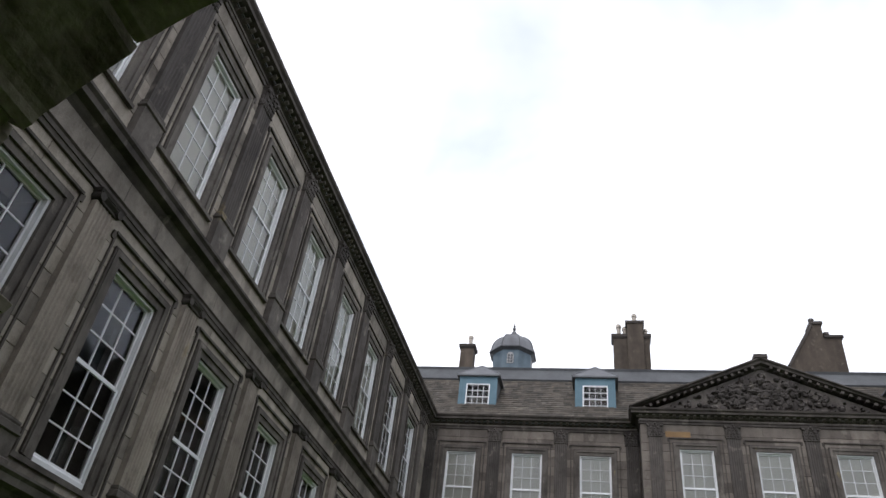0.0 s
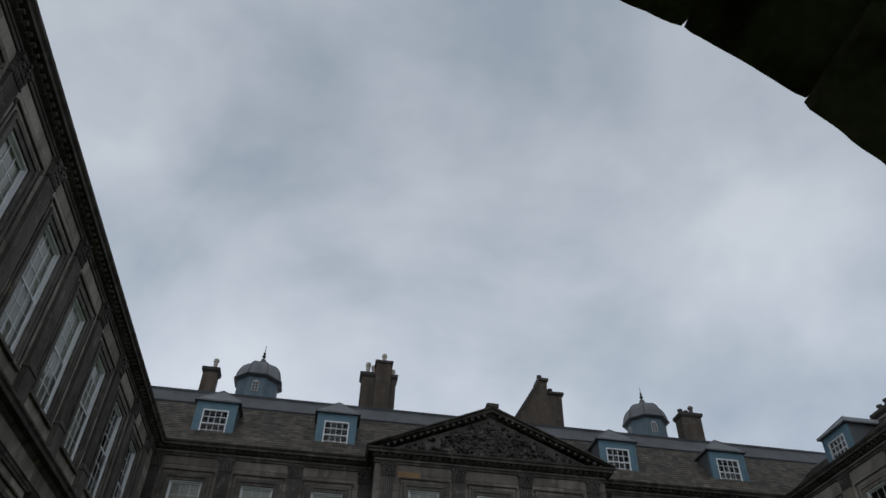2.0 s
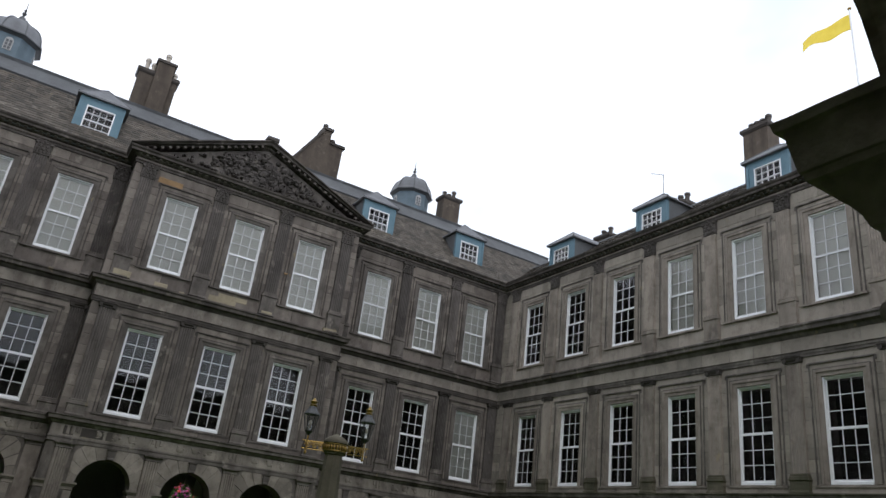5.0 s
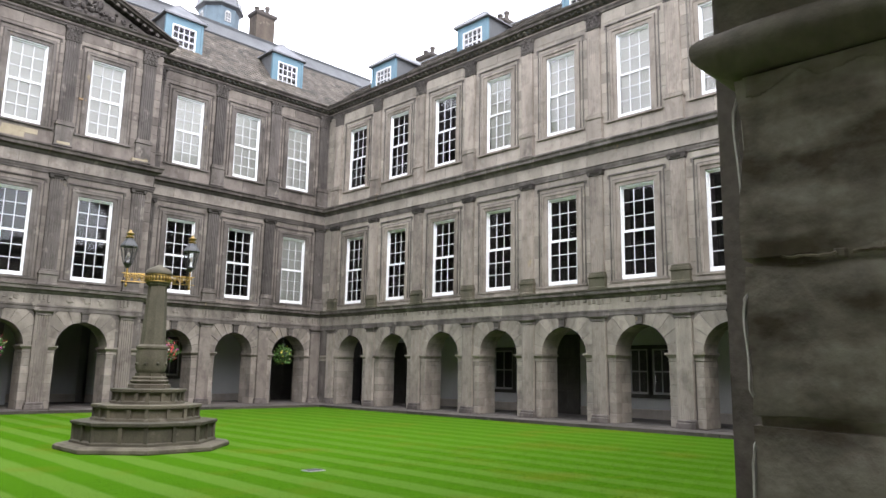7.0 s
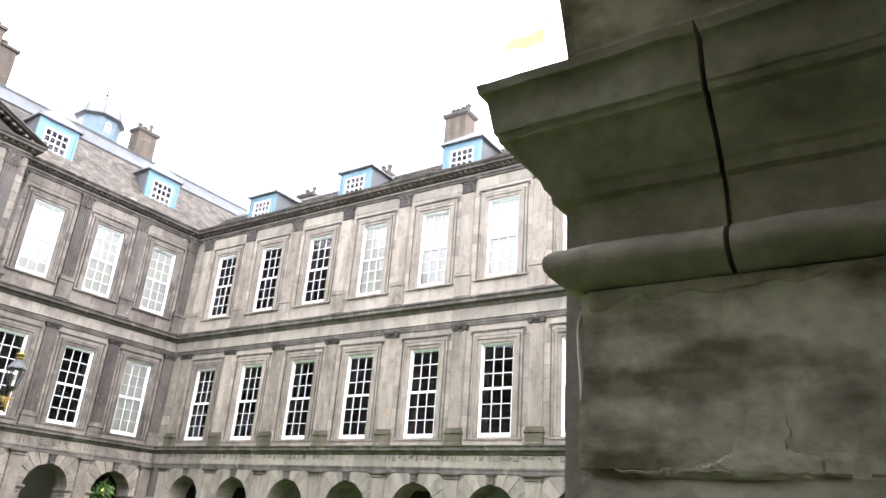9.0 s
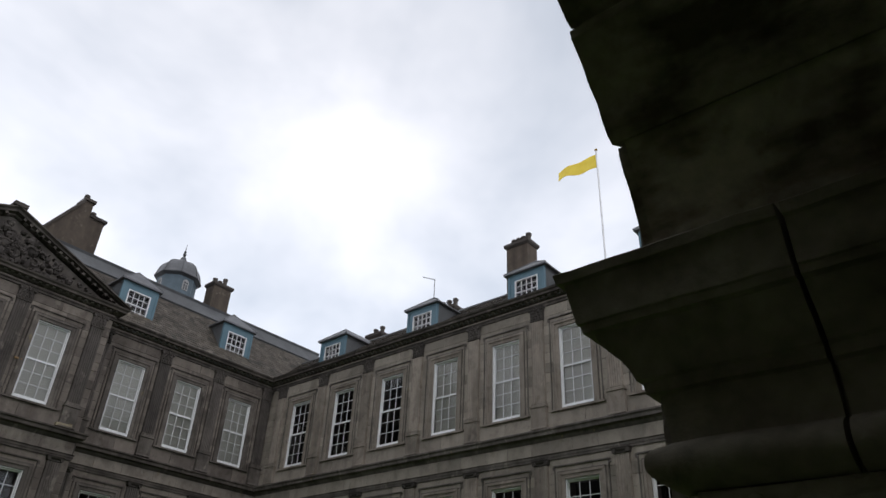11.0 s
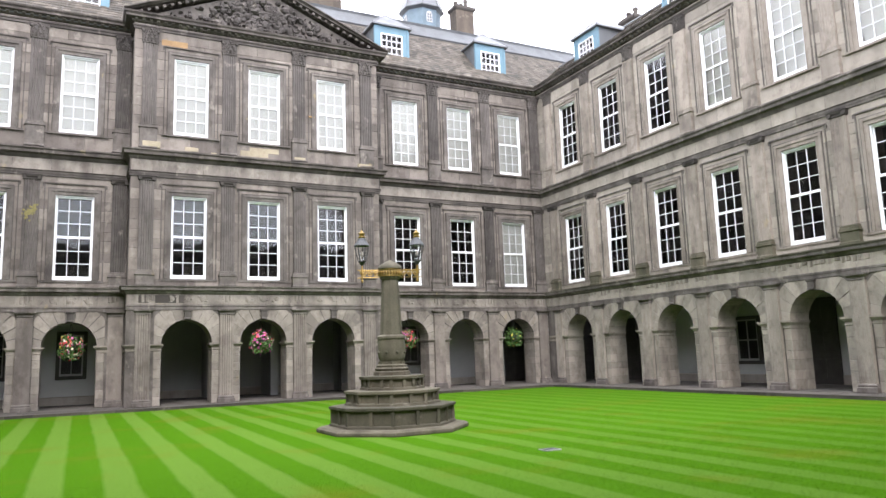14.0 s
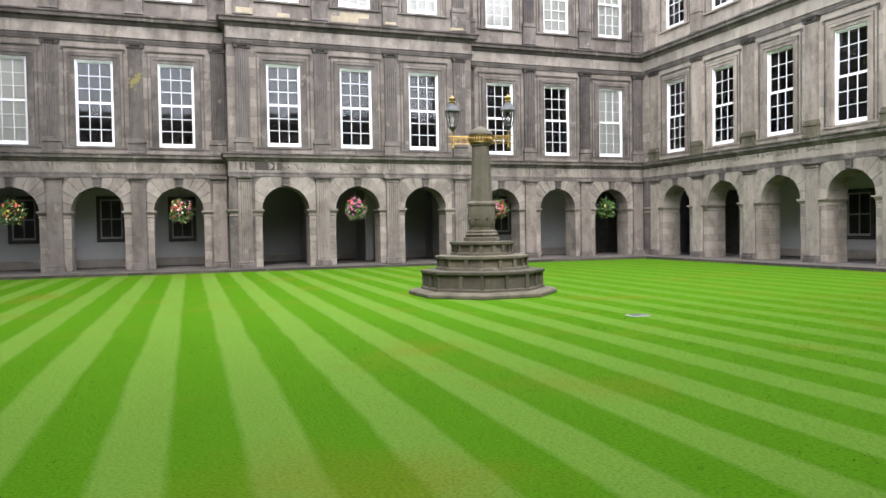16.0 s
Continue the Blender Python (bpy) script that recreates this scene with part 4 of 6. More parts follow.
# pediment over the centre
ped_half, ped_z0, ped_z1 = 5.0, EAVE + 0.03, 16.95
tym = Shape().prism([(-ped_half + 0.5, ped_z0 - 0.02), (ped_half - 0.5, ped_z0 - 0.02), (0, ped_z1 - 0.32)], PROJ - 0.5, PROJ - 0.02, "y")
part("tympanum", tym.mesh("tympanum", STONE_M), east, "dark carved tympanum")
for sgn in (-1, 1):
    s = Shape()
    L = math.hypot(ped_half + 0.25, ped_z1 - ped_z0)
    ang = math.atan2(ped_z1 - ped_z0, ped_half + 0.25)
    prof = [(-0.6, -0.30), (0.02, -0.30), (0.08, -0.26), (0.10, -0.2), (0.30, -0.17), (0.32, -0.08), (0.42, -0.02), (0.42, 0.03), (-0.6, 0.05)]
    verts = []
    for d in (0.0, L):
        for v, n_ in prof:
            u = (ped_half + 0.25) - d * math.cos(ang) + (n_ * math.sin(ang) if d == 0 else 0)
            z = ped_z0 + d * math.sin(ang) + n_ / math.cos(ang)
            if d:
                u = 0
            verts.append((sgn * u, PROJ + v, max(z, ped_z0 - 0.01)))
    n = len(prof)
    s.add(verts, [tuple(range(n)), tuple(range(2 * n - 1, n - 1, -1))] + [(i, i + n, (i + 1) % n + n, (i + 1) % n) for i in range(n)])
    part("raking_cornice", s.mesh("raking_cornice", CORNICE), east)
for sgn in (-1, 1):
    for k in range(17):
        u = 0.35 + 0.27 * k
        part("modillion", Shape().box(-0.055, 0.055, 0.0, 0.24, -0.06, 0.045).mesh("modillion", CORNICE), east, at=pose(sgn * u, PROJ + 0.06, ped_z0 + (ped_z1 - ped_z0) * (1 - u / (ped_half + 0.25)) - 0.235, 0, sgn * 23.2, 0))
part("apex_block", Shape().box(-0.26, 0.26, PROJ - 0.4, PROJ + 0.46, ped_z1 - 0.02, ped_z1 + 0.14).mesh("apex_block", STONE_CAP), east)
carve = Shape()
rng = random.Random(21)
under = lambda u: ped_z0 + (ped_z1 - 0.42 - ped_z0) * (1 - abs(u) / (ped_half - 0.55))
for i in range(260):
    u = max(-3.6, min(3.6, rng.gauss(0, 1.5)))
    hi = under(u) - 0.12
    z = rng.uniform(ped_z0 + 0.1, max(hi, ped_z0 + 0.14))
    q = rng.uniform(0.05, 0.17) * (1.1 - abs(u) / 6)
    carve.lump(u, PROJ + 0.02, z, q * rng.uniform(0.5, 1.6), rng.uniform(0.05, 0.2), q * rng.uniform(0.5, 1.5), 7, 4)
for i in range(34):
    u = max(-3.1, min(3.1, rng.gauss(0, 1.4)))
    z = rng.uniform(ped_z0 + 0.25, max(under(u) - 0.3, ped_z0 + 0.3))
    rr, a0, turn = rng.uniform(0.13, 0.34) * (1.1 - abs(u) / 5), rng.uniform(0, 6.28), rng.choice((-1, 1))
    pts = [(u + rr * (1 - 0.09 * k) * math.cos(a0 + turn * k * 0.55), PROJ + 0.06 + 0.01 * k, z + 0.8 * rr * (1 - 0.09 * k) * math.sin(a0 + turn * k * 0.55)) for k in range(rng.randint(5, 9))]
    carve.tube([p for p in pts if ped_z0 + 0.03 < p[2]] or pts, rng.uniform(0.04, 0.08), 6)
part("carving", carve.mesh("carving", STONE_D, True), east, "weathered carved scrolls and shield")

# ---- behind the arcades ----
def arcade_back(wing, u0, u1, depth, material, top=3.75, v_front=-0.7, name="arcade_back_wall"):
    part(name, Shape().box(u0, u1, -depth - 0.3, -depth, 0.0, top).mesh(name, material), wing, "smooth plastered wall behind the arches")
    part("skirting", Shape().prism([(-depth, STEP), (-depth + 0.03, STEP), (-depth + 0.03, 0.40), (-depth, 0.43)], u0, u1).mesh("skirting", SKIRT), wing, "buff stone skirting")


arcade_back(east, u_r - 3, -PE + 0.3, 3.3, PLASTER)
arcade_back(east, PE - 0.3, u_l + 3, 3.3, PLASTER)
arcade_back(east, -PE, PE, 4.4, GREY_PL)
for sgn in (-1, 1):
    a, b = sorted((sgn * (PE - 0.3), sgn * (PE - 0.05)))
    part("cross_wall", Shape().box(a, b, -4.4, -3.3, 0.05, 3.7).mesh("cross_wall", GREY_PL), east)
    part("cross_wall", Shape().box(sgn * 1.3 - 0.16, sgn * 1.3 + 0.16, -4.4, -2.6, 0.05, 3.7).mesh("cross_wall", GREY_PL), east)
arcade_back(south, -3.0, FAR_Y + 3, 3.3, PLASTER)
arcade_back(north, -FAR_Y - 3, 3.0, 3.3, PLASTER)
floor_s = Shape()
rng = random.Random(8)
for x0, x1, y0, y1 in ((LEFT_X - 3.4, RIGHT_X + 3.4, FAR_Y - PROJ - 0.1, FAR_Y + 6), (RIGHT_X - 0.14, RIGHT_X + 3.4, -3, FAR_Y - PROJ - 0.1), (LEFT_X - 3.4, LEFT_X + 0.14, -3, FAR_Y - PROJ - 0.1), (LEFT_X, RIGHT_X - 0.14, NEAR_Y - 4.5, NEAR_Y + 0.12)):
    nxs, nys = max(1, round((x1 - x0) / 0.9)), max(1, round((y1 - y0) / 0.75))
    for i in range(nxs):
        for j in range(nys):
            floor_s.box(x0 + (x1 - x0) * i / nxs, x0 + (x1 - x0) * (i + 1) / nxs - 0.008, y0 + (y1 - y0) * j / nys, y0 + (y1 - y0) * (j + 1) / nys - 0.008, -0.1, STEP - 0.004 + rng.uniform(-0.003, 0.003))
tagged(new("floor", floor_s.mesh("floor", PAVING)), "worn stone flags on the raised floor of the arcades", "floor", kind="structure")
ceil = Shape()
ceil.box(LEFT_X - 4, RIGHT_X + 4, FAR_Y + 0.1, FAR_Y + 6, 3.7, 3.95).box(RIGHT_X + WALL, RIGHT_X + 4, -3, FAR_Y + 0.1, 3.7, 3.95).box(LEFT_X - 4, LEFT_X - WALL, -3, FAR_Y + 0.1, 3.7, 3.95).box(MID - PE, MID + PE, FAR_Y - PROJ + WALL, FAR_Y + 0.1, 3.7, 3.95)
tagged(new("ceiling", ceil.mesh("ceiling", PLASTER)), "pale plastered ceiling over the arcades", "ceiling", kind="structure")
# rooms behind the upper windows, near-black to stand in for missing light
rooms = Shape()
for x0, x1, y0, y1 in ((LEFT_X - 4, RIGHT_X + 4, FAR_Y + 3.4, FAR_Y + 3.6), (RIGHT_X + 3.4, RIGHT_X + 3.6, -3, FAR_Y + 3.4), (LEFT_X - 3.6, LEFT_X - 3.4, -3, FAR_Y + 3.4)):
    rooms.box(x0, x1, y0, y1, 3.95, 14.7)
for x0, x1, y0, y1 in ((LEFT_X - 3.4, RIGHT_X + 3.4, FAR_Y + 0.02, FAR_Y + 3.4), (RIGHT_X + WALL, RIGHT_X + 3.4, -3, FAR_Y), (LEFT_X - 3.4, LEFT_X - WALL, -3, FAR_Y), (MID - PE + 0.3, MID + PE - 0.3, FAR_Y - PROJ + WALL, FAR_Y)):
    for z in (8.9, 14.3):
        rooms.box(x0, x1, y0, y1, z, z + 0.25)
tagged(new("inner_wall", rooms.mesh("inner_wall", ROOM)), "plain inner walls and floors behind the windows, coloured near-black as unlit", "wall", kind="structure")


def arcade_window(m, w=1.05, h=1.7, light=True):
    t = thing("arcade_window", "small sash window in a heavy dark frame under the arcade", "window", m, "windows under the arcade")
    s = Shape()
    for x0, x1, z0, z1 in ((-w / 2 - 0.14, -w / 2, -0.14, h + 0.14), (w / 2, w / 2 + 0.14, -0.14, h + 0.14), (-w / 2, w / 2, -0.14, 0), (-w / 2, w / 2, h, h + 0.14)):
        s.box(x0, x1, 0, 0.09, z0, z1)
    part("frame", s.mesh("frame", BROWN), t)
    # dark sheet put in for the unlit room behind the panes
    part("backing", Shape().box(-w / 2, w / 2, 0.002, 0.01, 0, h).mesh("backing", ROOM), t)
    b = Shape()
    e = 0.05
    for x0, x1, z0, z1 in ((-w / 2, -w / 2 + e, 0, h), (w / 2 - e, w / 2, 0, h), (-w / 2 + e, w / 2 - e, 0, e + 0.03), (-w / 2 + e, w / 2 - e, h - e, h), (-w / 2 + e, w / 2 - e, h / 2 - 0.025, h / 2 + 0.025), (-0.015, 0.015, e + 0.03, h / 2 - 0.025), (-0.015, 0.015, h / 2 + 0.025, h - e)):
        b.box(x0, x1, 0.02, 0.06, z0, z1)
    part("sash", b.mesh("sash", GREY_PL if light else BROWN), t, "grey-painted sash")
    for sx in (-1, 1):
        for z0 in (e + 0.03, h / 2 + 0.025):
            x0, x1 = sorted((sx * 0.016, sx * (w / 2 - e)))
            part("pane", Shape().sheet(x0, x1, 0.036, z0, z0 + h / 2 - 0.08).mesh("pane", GLASS, facing=True), t)
    return t


def dark_door(m, w=1.0, h=3.0):
    t = thing("arcade_door", "tall dark panelled door under the arcade", "door", m, "doors under the arcade")
    s = Shape().box(-w / 2 - 0.1, -w / 2, 0, 0.08, 0, h + 0.1).box(w / 2, w / 2 + 0.1, 0, 0.08, 0, h + 0.1).box(-w / 2, w / 2, 0, 0.08, h, h + 0.1)
    part("frame", s.mesh("frame", BROWN), t)
    leaf = part("leaf", Shape().box(-w / 2, w / 2, 0.002, 0.04, 0, h).mesh("leaf", BROWN), t)
    for i in range(2):
        for j in range(3):
            x0 = -w / 2 + 0.1 + i * (w / 2 - 0.05)
            part("panel", Shape().block(x0, x0 + w / 2 - 0.15, 0.03, 0.055, 0.15 + j * h / 3, h / 3 - 0.1 + j * h / 3).mesh("panel", BROWN), leaf)
    return t


EB = Matrix.Translation((0, FAR_Y + 3.3, 0)) @ pose(0, 0, 0, 0, 0, 180)
SB = Matrix.Translation((RIGHT_X + 3.3, 0, 0)) @ pose(0, 0, 0, 0, 0, 90)
for x, z in ((-9.15, 1.25), (-6.43, 1.22), (8.2, 1.25), (-12.3, 1.25)):
    arcade_window(EB @ pose(-x, 0, z), 0.82, 1.6)
dark_door(EB @ pose(-14.15, 0, STEP), 1.1, 3.2)
for y, w in ((19.95, 1.0), (13.55, 0.72), (12.65, 0.72)):
    arcade_window(SB @ pose(y, 0, 0.95), w, 1.6)
dark_door(SB @ pose(16.75, 0, STEP), 1.05, 2.95)
dark_door(SB @ pose(30.3, 0, STEP), 1.1, 3.1)
dark_door(SB @ pose(26.7, 0, STEP), 0.9, 2.8)

# ---- roofs ----
def slate_slope(name, parent_m, length0, length1, run, rise, label, lead=True, seed=1):
    """A slated slope in a wing's own directions: it climbs from v = 0 backwards."""
    t = thing(name, label, "roof", parent_m, kind="structure")
    part("boarding", Shape().prism([(0.1, -0.12), (-run, rise - 0.12), (-run - 4, rise - 0.1), (-run - 4, -0.3), (0.1, -0.3)], length0, length1).mesh("boarding", LEAD), t)
    s = Shape()
    rg = random.Random(seed)
    slope = math.hypot(run, rise)
    ca, sa = run / slope, rise / slope
    rows = int(slope / 0.21)
    for j in range(rows):
        d0, d1 = j * slope / rows, (j + 1) * slope / rows + 0.05
        x = length0 - rg.uniform(0, 0.25)
        while x < length1:
            w = rg.uniform(0.22, 0.38)
            lift = rg.uniform(0.016, 0.028)
            e = rg.uniform(-0.012, 0.012)
            p = []
            for d, up in ((d0 + e, lift), (d1, 0.004)):
                for xx in (x, x + w - 0.006):
                    for k in (0, -0.012):
                        p.append((xx, -d * ca + (up + k) * sa, d * sa + (up + k) * ca))
            s.add(p, [(0, 4, 6, 2), (1, 3, 7, 5), (0, 2, 3, 1), (0, 1, 5, 4), (2, 6, 7, 3)])
            x += w
    part("slates", s.mesh("slates", SLATE), t, "mottled brown-grey slates", kind="stuff")
    if lead:
        part("lead_band", Shape().prism([(-run + 0.02, rise - 0.02), (-run + 0.08, rise + 0.06), (-run - 0.42, rise + 0.8), (-run - 0.36, rise + 0.92), (-run - 0.5, rise + 0.98), (-run - 0.62, rise + 0.9), (-run - 4, rise + 0.95), (-run - 4, rise - 0.05)], length0, length1).mesh("lead_band", LEAD), t, "grey lead ridge covering")
    else:
        part("ridge_cap", Shape().prism([(-run + 0.06, rise - 0.02), (-run + 0.02, rise + 0.07), (-run - 0.12, rise + 0.1), (-run - 0.2, rise), (-run - 0.2, rise - 0.05)], length0, length1).mesh("ridge_cap", LEAD), t)
    return t


slate_slope("roof_east", east.matrix_basis @ pose(0, 0.05, EAVE + 0.02), u_r - 5, u_l + 3, 2.75, 3.1, "steep mottled slate roof with a grey lead ridge", True, 1)
slate_slope("roof_south", south.matrix_basis @ pose(0, 0.05, EAVE + 0.02), -4.0, FAR_Y + 2.6, 3.2, 2.5, "steep mottled slate roof with dormer windows", False, 2)
slate_slope("roof_north", north.matrix_basis @ pose(0, 0.05, EAVE + 0.02), -FAR_Y - 2, 4.0, 3.0, 2.0, "low slate roof behind the cornice", False, 3)
for wing, a, b in ((south, -4, FAR_Y), (north, -FAR_Y, 4)):
    part("roof_deck", Shape().box(a, b, -7.2, 0.0, EAVE - 0.2, EAVE).mesh("roof_deck", LEAD), wing)
part("roof_deck", Shape().box(u_r - 4, u_l + 4, -7, 0.0, EAVE - 0.2, EAVE).mesh("roof_deck", LEAD), east)
# back of the pediment roof
part("pediment_roof", Shape().prism([(-5.2, EAVE), (5.2, EAVE), (0, ped_z1 - 0.1)], -2.2, PROJ - 0.55, "y").mesh("pediment_roof", SLATE), east)


def dormer(m):
    """A blue-painted dormer; z = 0 at the window's foot, its face at v = 0."""
    t = thing("dormer", "pale blue painted dormer window with a hipped lead roof", "dormer", m, "dormers of the slate roofs")
    W, H = 0.88, 1.66
    w, h = 0.55, 1.3
    for sx in (-1, 1):
        x0, x1 = sorted((sx * w, sx * W))
        post = part("front_post", Shape().box(x0, x1, -0.1, 0, -0.3, H).mesh("front_post", BLUE), t)
        x0, x1 = sorted((sx * (W - 0.10), sx * W))
        part("cover_strip", Shape().box(x0, x1, 0, 0.03, -0.3, H - 0.1).mesh("cover_strip", BLUE), post)
    part("head_board", Shape().box(-w, w, -0.1, 0, h, H).mesh("head_board", BLUE), t)
    part("apron", Shape().box(-w, w, -0.1, 0, -0.3, 0).mesh("apron", BLUE), t)
    for sx in (-1, 1):
        x0, x1 = sorted((sx * (W - 0.06), sx * (W - 0.001)))
        part("cheek", Shape().box(x0, x1, -2.2, -0.1, -0.4, H).mesh("cheek", LEAD), t)
    b = Shape()
    e = 0.05
    b.box(-w, -w + e, -0.07, 0.015, 0, h).box(w - e, w, -0.07, 0.015, 0, h).box(-w + e, w - e, -0.07, 0.015, h - e, h).box(-w + e, w - e, -0.07, 0.02, 0, e).box(-w + e, w - e, -0.06, 0.01, h / 2 - 0.022, h / 2 + 0.022)
    for i in (1, 2, 3):
        x = -w + e + (2 * w - 2 * e) * i / 4
        b.box(x - 0.011, x + 0.011, -0.05, 0.005, e, h - e)
    for z in (h * 0.26, h * 0.74):
        b.box(-w + e, w - e, -0.049, 0.004, z - 0.011, z + 0.011)
    sash = part("sash", b.mesh("sash", WHITE), t, "white glazing bars")
    for i in range(4):
        for j in range(4):
            x0 = -w + e + (2 * w - 2 * e) * i / 4
            z0 = e + (h - 2 * e) * j / 4
            part("pane", Shape().sheet(x0 + 0.01, x0 + (w - e) / 2 - 0.01, -0.028, z0 + 0.008, z0 + (h - 2 * e) / 4 - 0.008).mesh("pane", GLASS, facing=True), sash)
    # near-black sheet stands for shade inside the dormer
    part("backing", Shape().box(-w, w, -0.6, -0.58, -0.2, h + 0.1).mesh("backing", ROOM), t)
    O = 0.14
    rf = Shape().add([(-W - O, O, H), (W + O, O, H), (W + O, -2.4, H), (-W - O, -2.4, H), (-W - O, O, H + 0.07), (W + O, O, H + 0.07), (W + O, -2.4, H + 0.07), (-W - O, -2.4, H + 0.07), (0, -0.75, H + 0.95), (0, -2.4, H + 0.95)],
                     [(0, 3, 2, 1), (0, 1, 5, 4), (1, 2, 6, 5), (3, 0, 4, 7), (4, 5, 8), (5, 6, 9, 8), (7, 4, 8, 9), (6, 2, 3, 7, 9)])
    part("roof", rf.mesh("roof", LEAD_P), t, "hipped lead-covered roof")
    for sx in (-1, 1):
        part("flashing", Shape().tube([(sx * (W + 0.30), 0.09, -0.36), (sx * (W + 0.20), 0.02, -0.27), (sx * (W + 0.10), -0.14, -0.10), (sx * (W + 0.05), -0.40, 0.20), (sx * (W + 0.04), -0.8, 0.64)], 0.04, 6).mesh("flashing", LEAD_P), t)
    part("hip_roll", Shape().tube([(-W - O, O, H + 0.08), (0, -0.75, H + 0.96), (W + O, O, H + 0.08)], 0.03).mesh("hip_roll", LEAD_P), t)
    return t


first = None
for x in (-11.75, -6.47, 6.55, 11.95):
    m = east.matrix_basis @ pose(-(x - MID), -0.8, 15.38)
    first = dormer(m) if first is None else copy_thing(first, m) and first
for y in (25.55, 19.65, 14.05, 8.2):
    copy_thing(first, south.matrix_basis @ pose(y, -0.75, 15.02) @ Matrix.Diagonal((1, 1, 0.86, 1)))


def chimney(m, w, d, h, pots, name="chimney", pot=POT, step=None, label="tall sooty sandstone chimney stack with clay pots"):
    t = thing(name, label, "chimney", m, "chimneys of the roofs")
    s = Shape()
    ring = lambda a, b, z: [(-a, -b, z), (a, -b, z), (a, b, z), (-a, b, z)]
    s.loft([ring(w / 2, d / 2, -3.5), ring(w / 2, d / 2, h - 0.3)])
    part("shaft", s.mesh("shaft", CHIM), t)
    part("cap", Shape().loft([ring(w / 2 + 0.03, d / 2 + 0.03, h - 0.3), ring(w / 2 + 0.1, d / 2 + 0.1, h - 0.2), ring(w / 2 + 0.1, d / 2 + 0.1, h - 0.06), ring(w / 2 - 0.02, d / 2 - 0.02, h)]).mesh("cap", STONE_CAP), t)
    if step:
        a, b, hh = step
        part("breast", Shape().box(a, b, -d / 2 - 0.145, d / 2 + 0.145, h - 2.6, hh).mesh("breast", CHIM), t)
        part("breast_cap", Shape().box(a - 0.08, b + 0.08, -d / 2 - 0.21, d / 2 + 0.21, hh, hh + 0.14).mesh("breast_cap", STONE_CAP), t)
    for x, y, z, ph in pots:
        p = Shape().lathe([(0.13, z), (0.13, z + 0.04), (0.10, z + 0.06), (0.115, z + ph * 0.7), (0.15, z + ph * 0.75), (0.14, z + ph * 0.95), (0.10, z + ph)], 12, x, y)
        part("pot", p.mesh("pot", pot, True), t)
    return t


chimney(pose(-13.35, 34.3, 18.5), 0.72, 0.7, 2.75, [(0.1, 0, 2.7, 0.7)])
chimney(pose(-4.6, 34.3, 18.5), 1.85, 0.75, 3.4, [(-0.62, 0, 3.35, 0.8), (-0.3, 0.1, 3.35, 0.7), (0.75, 0.15, 3.35, 0.6), (0.22, 0, 4.05, 0.75)], step=(-0.2, 0.62, 3.95))
chimney(pose(13.0, 34.3, 18.5), 1.15, 0.8, 2.95, [(-0.38, 0, 2.9, 0.38), (-0.05, 0, 2.9, 0.32), (0.28, 0, 2.9, 0.62)], pot=POT_D)
# the stack with a sloping side
gs = thing("chimney", "broad sandstone chimney stack with one sloping shoulder", "chimney", pose(4.4, 34.3, 18.5), "chimneys of the roofs")
part("shaft", Shape().prism([(-1.45, -3.5), (1.15, -3.5), (1.15, 3.15), (0.35, 3.15), (0.35, 3.95), (-0.1, 3.95), (-1.45, 1.7)], -0.4, 0.4, "y").mesh("shaft", CHIM), gs)
part("cap", Shape().box(-0.18, 0.43, -0.5, 0.5, 3.95, 4.1).mesh("cap", STONE_CAP), gs)
part("shoulder_cap", Shape().box(0.36, 1.25, -0.5, 0.5, 3.15, 3.3).mesh("cap", STONE_CAP), gs)
part("coping", Shape().prism([(-1.55, 1.62), (-1.45, 1.55), (-0.08, 3.85), (-0.14, 4.0)], -0.48, 0.48, "y").mesh("coping", STONE_CAP), gs)
for x, z in ((0.05, 4.08), (0.62, 3.28)):
    part("pot", Shape().lathe([(0.12, z), (0.10, z + 0.05), (0.11, z + 0.25), (0.15, z + 0.28), (0.14, z + 0.4)], 12, x, 0).mesh("pot", POT_D, True), gs)
# stacks on the south wing
R90 = pose(0, 0, 0, 0, 0, 90)
chimney(pose(18.2, 16.55, 17.6) @ R90, 1.2, 0.8, 2.75, [(-0.42, 0, 2.7, 0.55), (-0.14, 0, 2.7, 0.45), (0.14, 0, 2.7, 0.45), (0.42, 0, 2.7, 0.45)], pot=POT_D)
chimney(pose(18.2, 21.2, 16.0) @ R90, 1.5, 0.6, 2.2, [(-0.6, 0, 2.15, 0.5), (-0.2, 0, 2.15, 0.5), (0.2, 0, 2.15, 0.5), (0.6, 0, 2.15, 0.5)], pot=POT_D)
chimney(pose(18.2, 26.0, 15.8) @ R90, 1.0, 0.6, 2.3, [(-0.3, 0, 2.25, 0.45), (0.2, 0, 2.25, 0.4)], pot=POT_D)


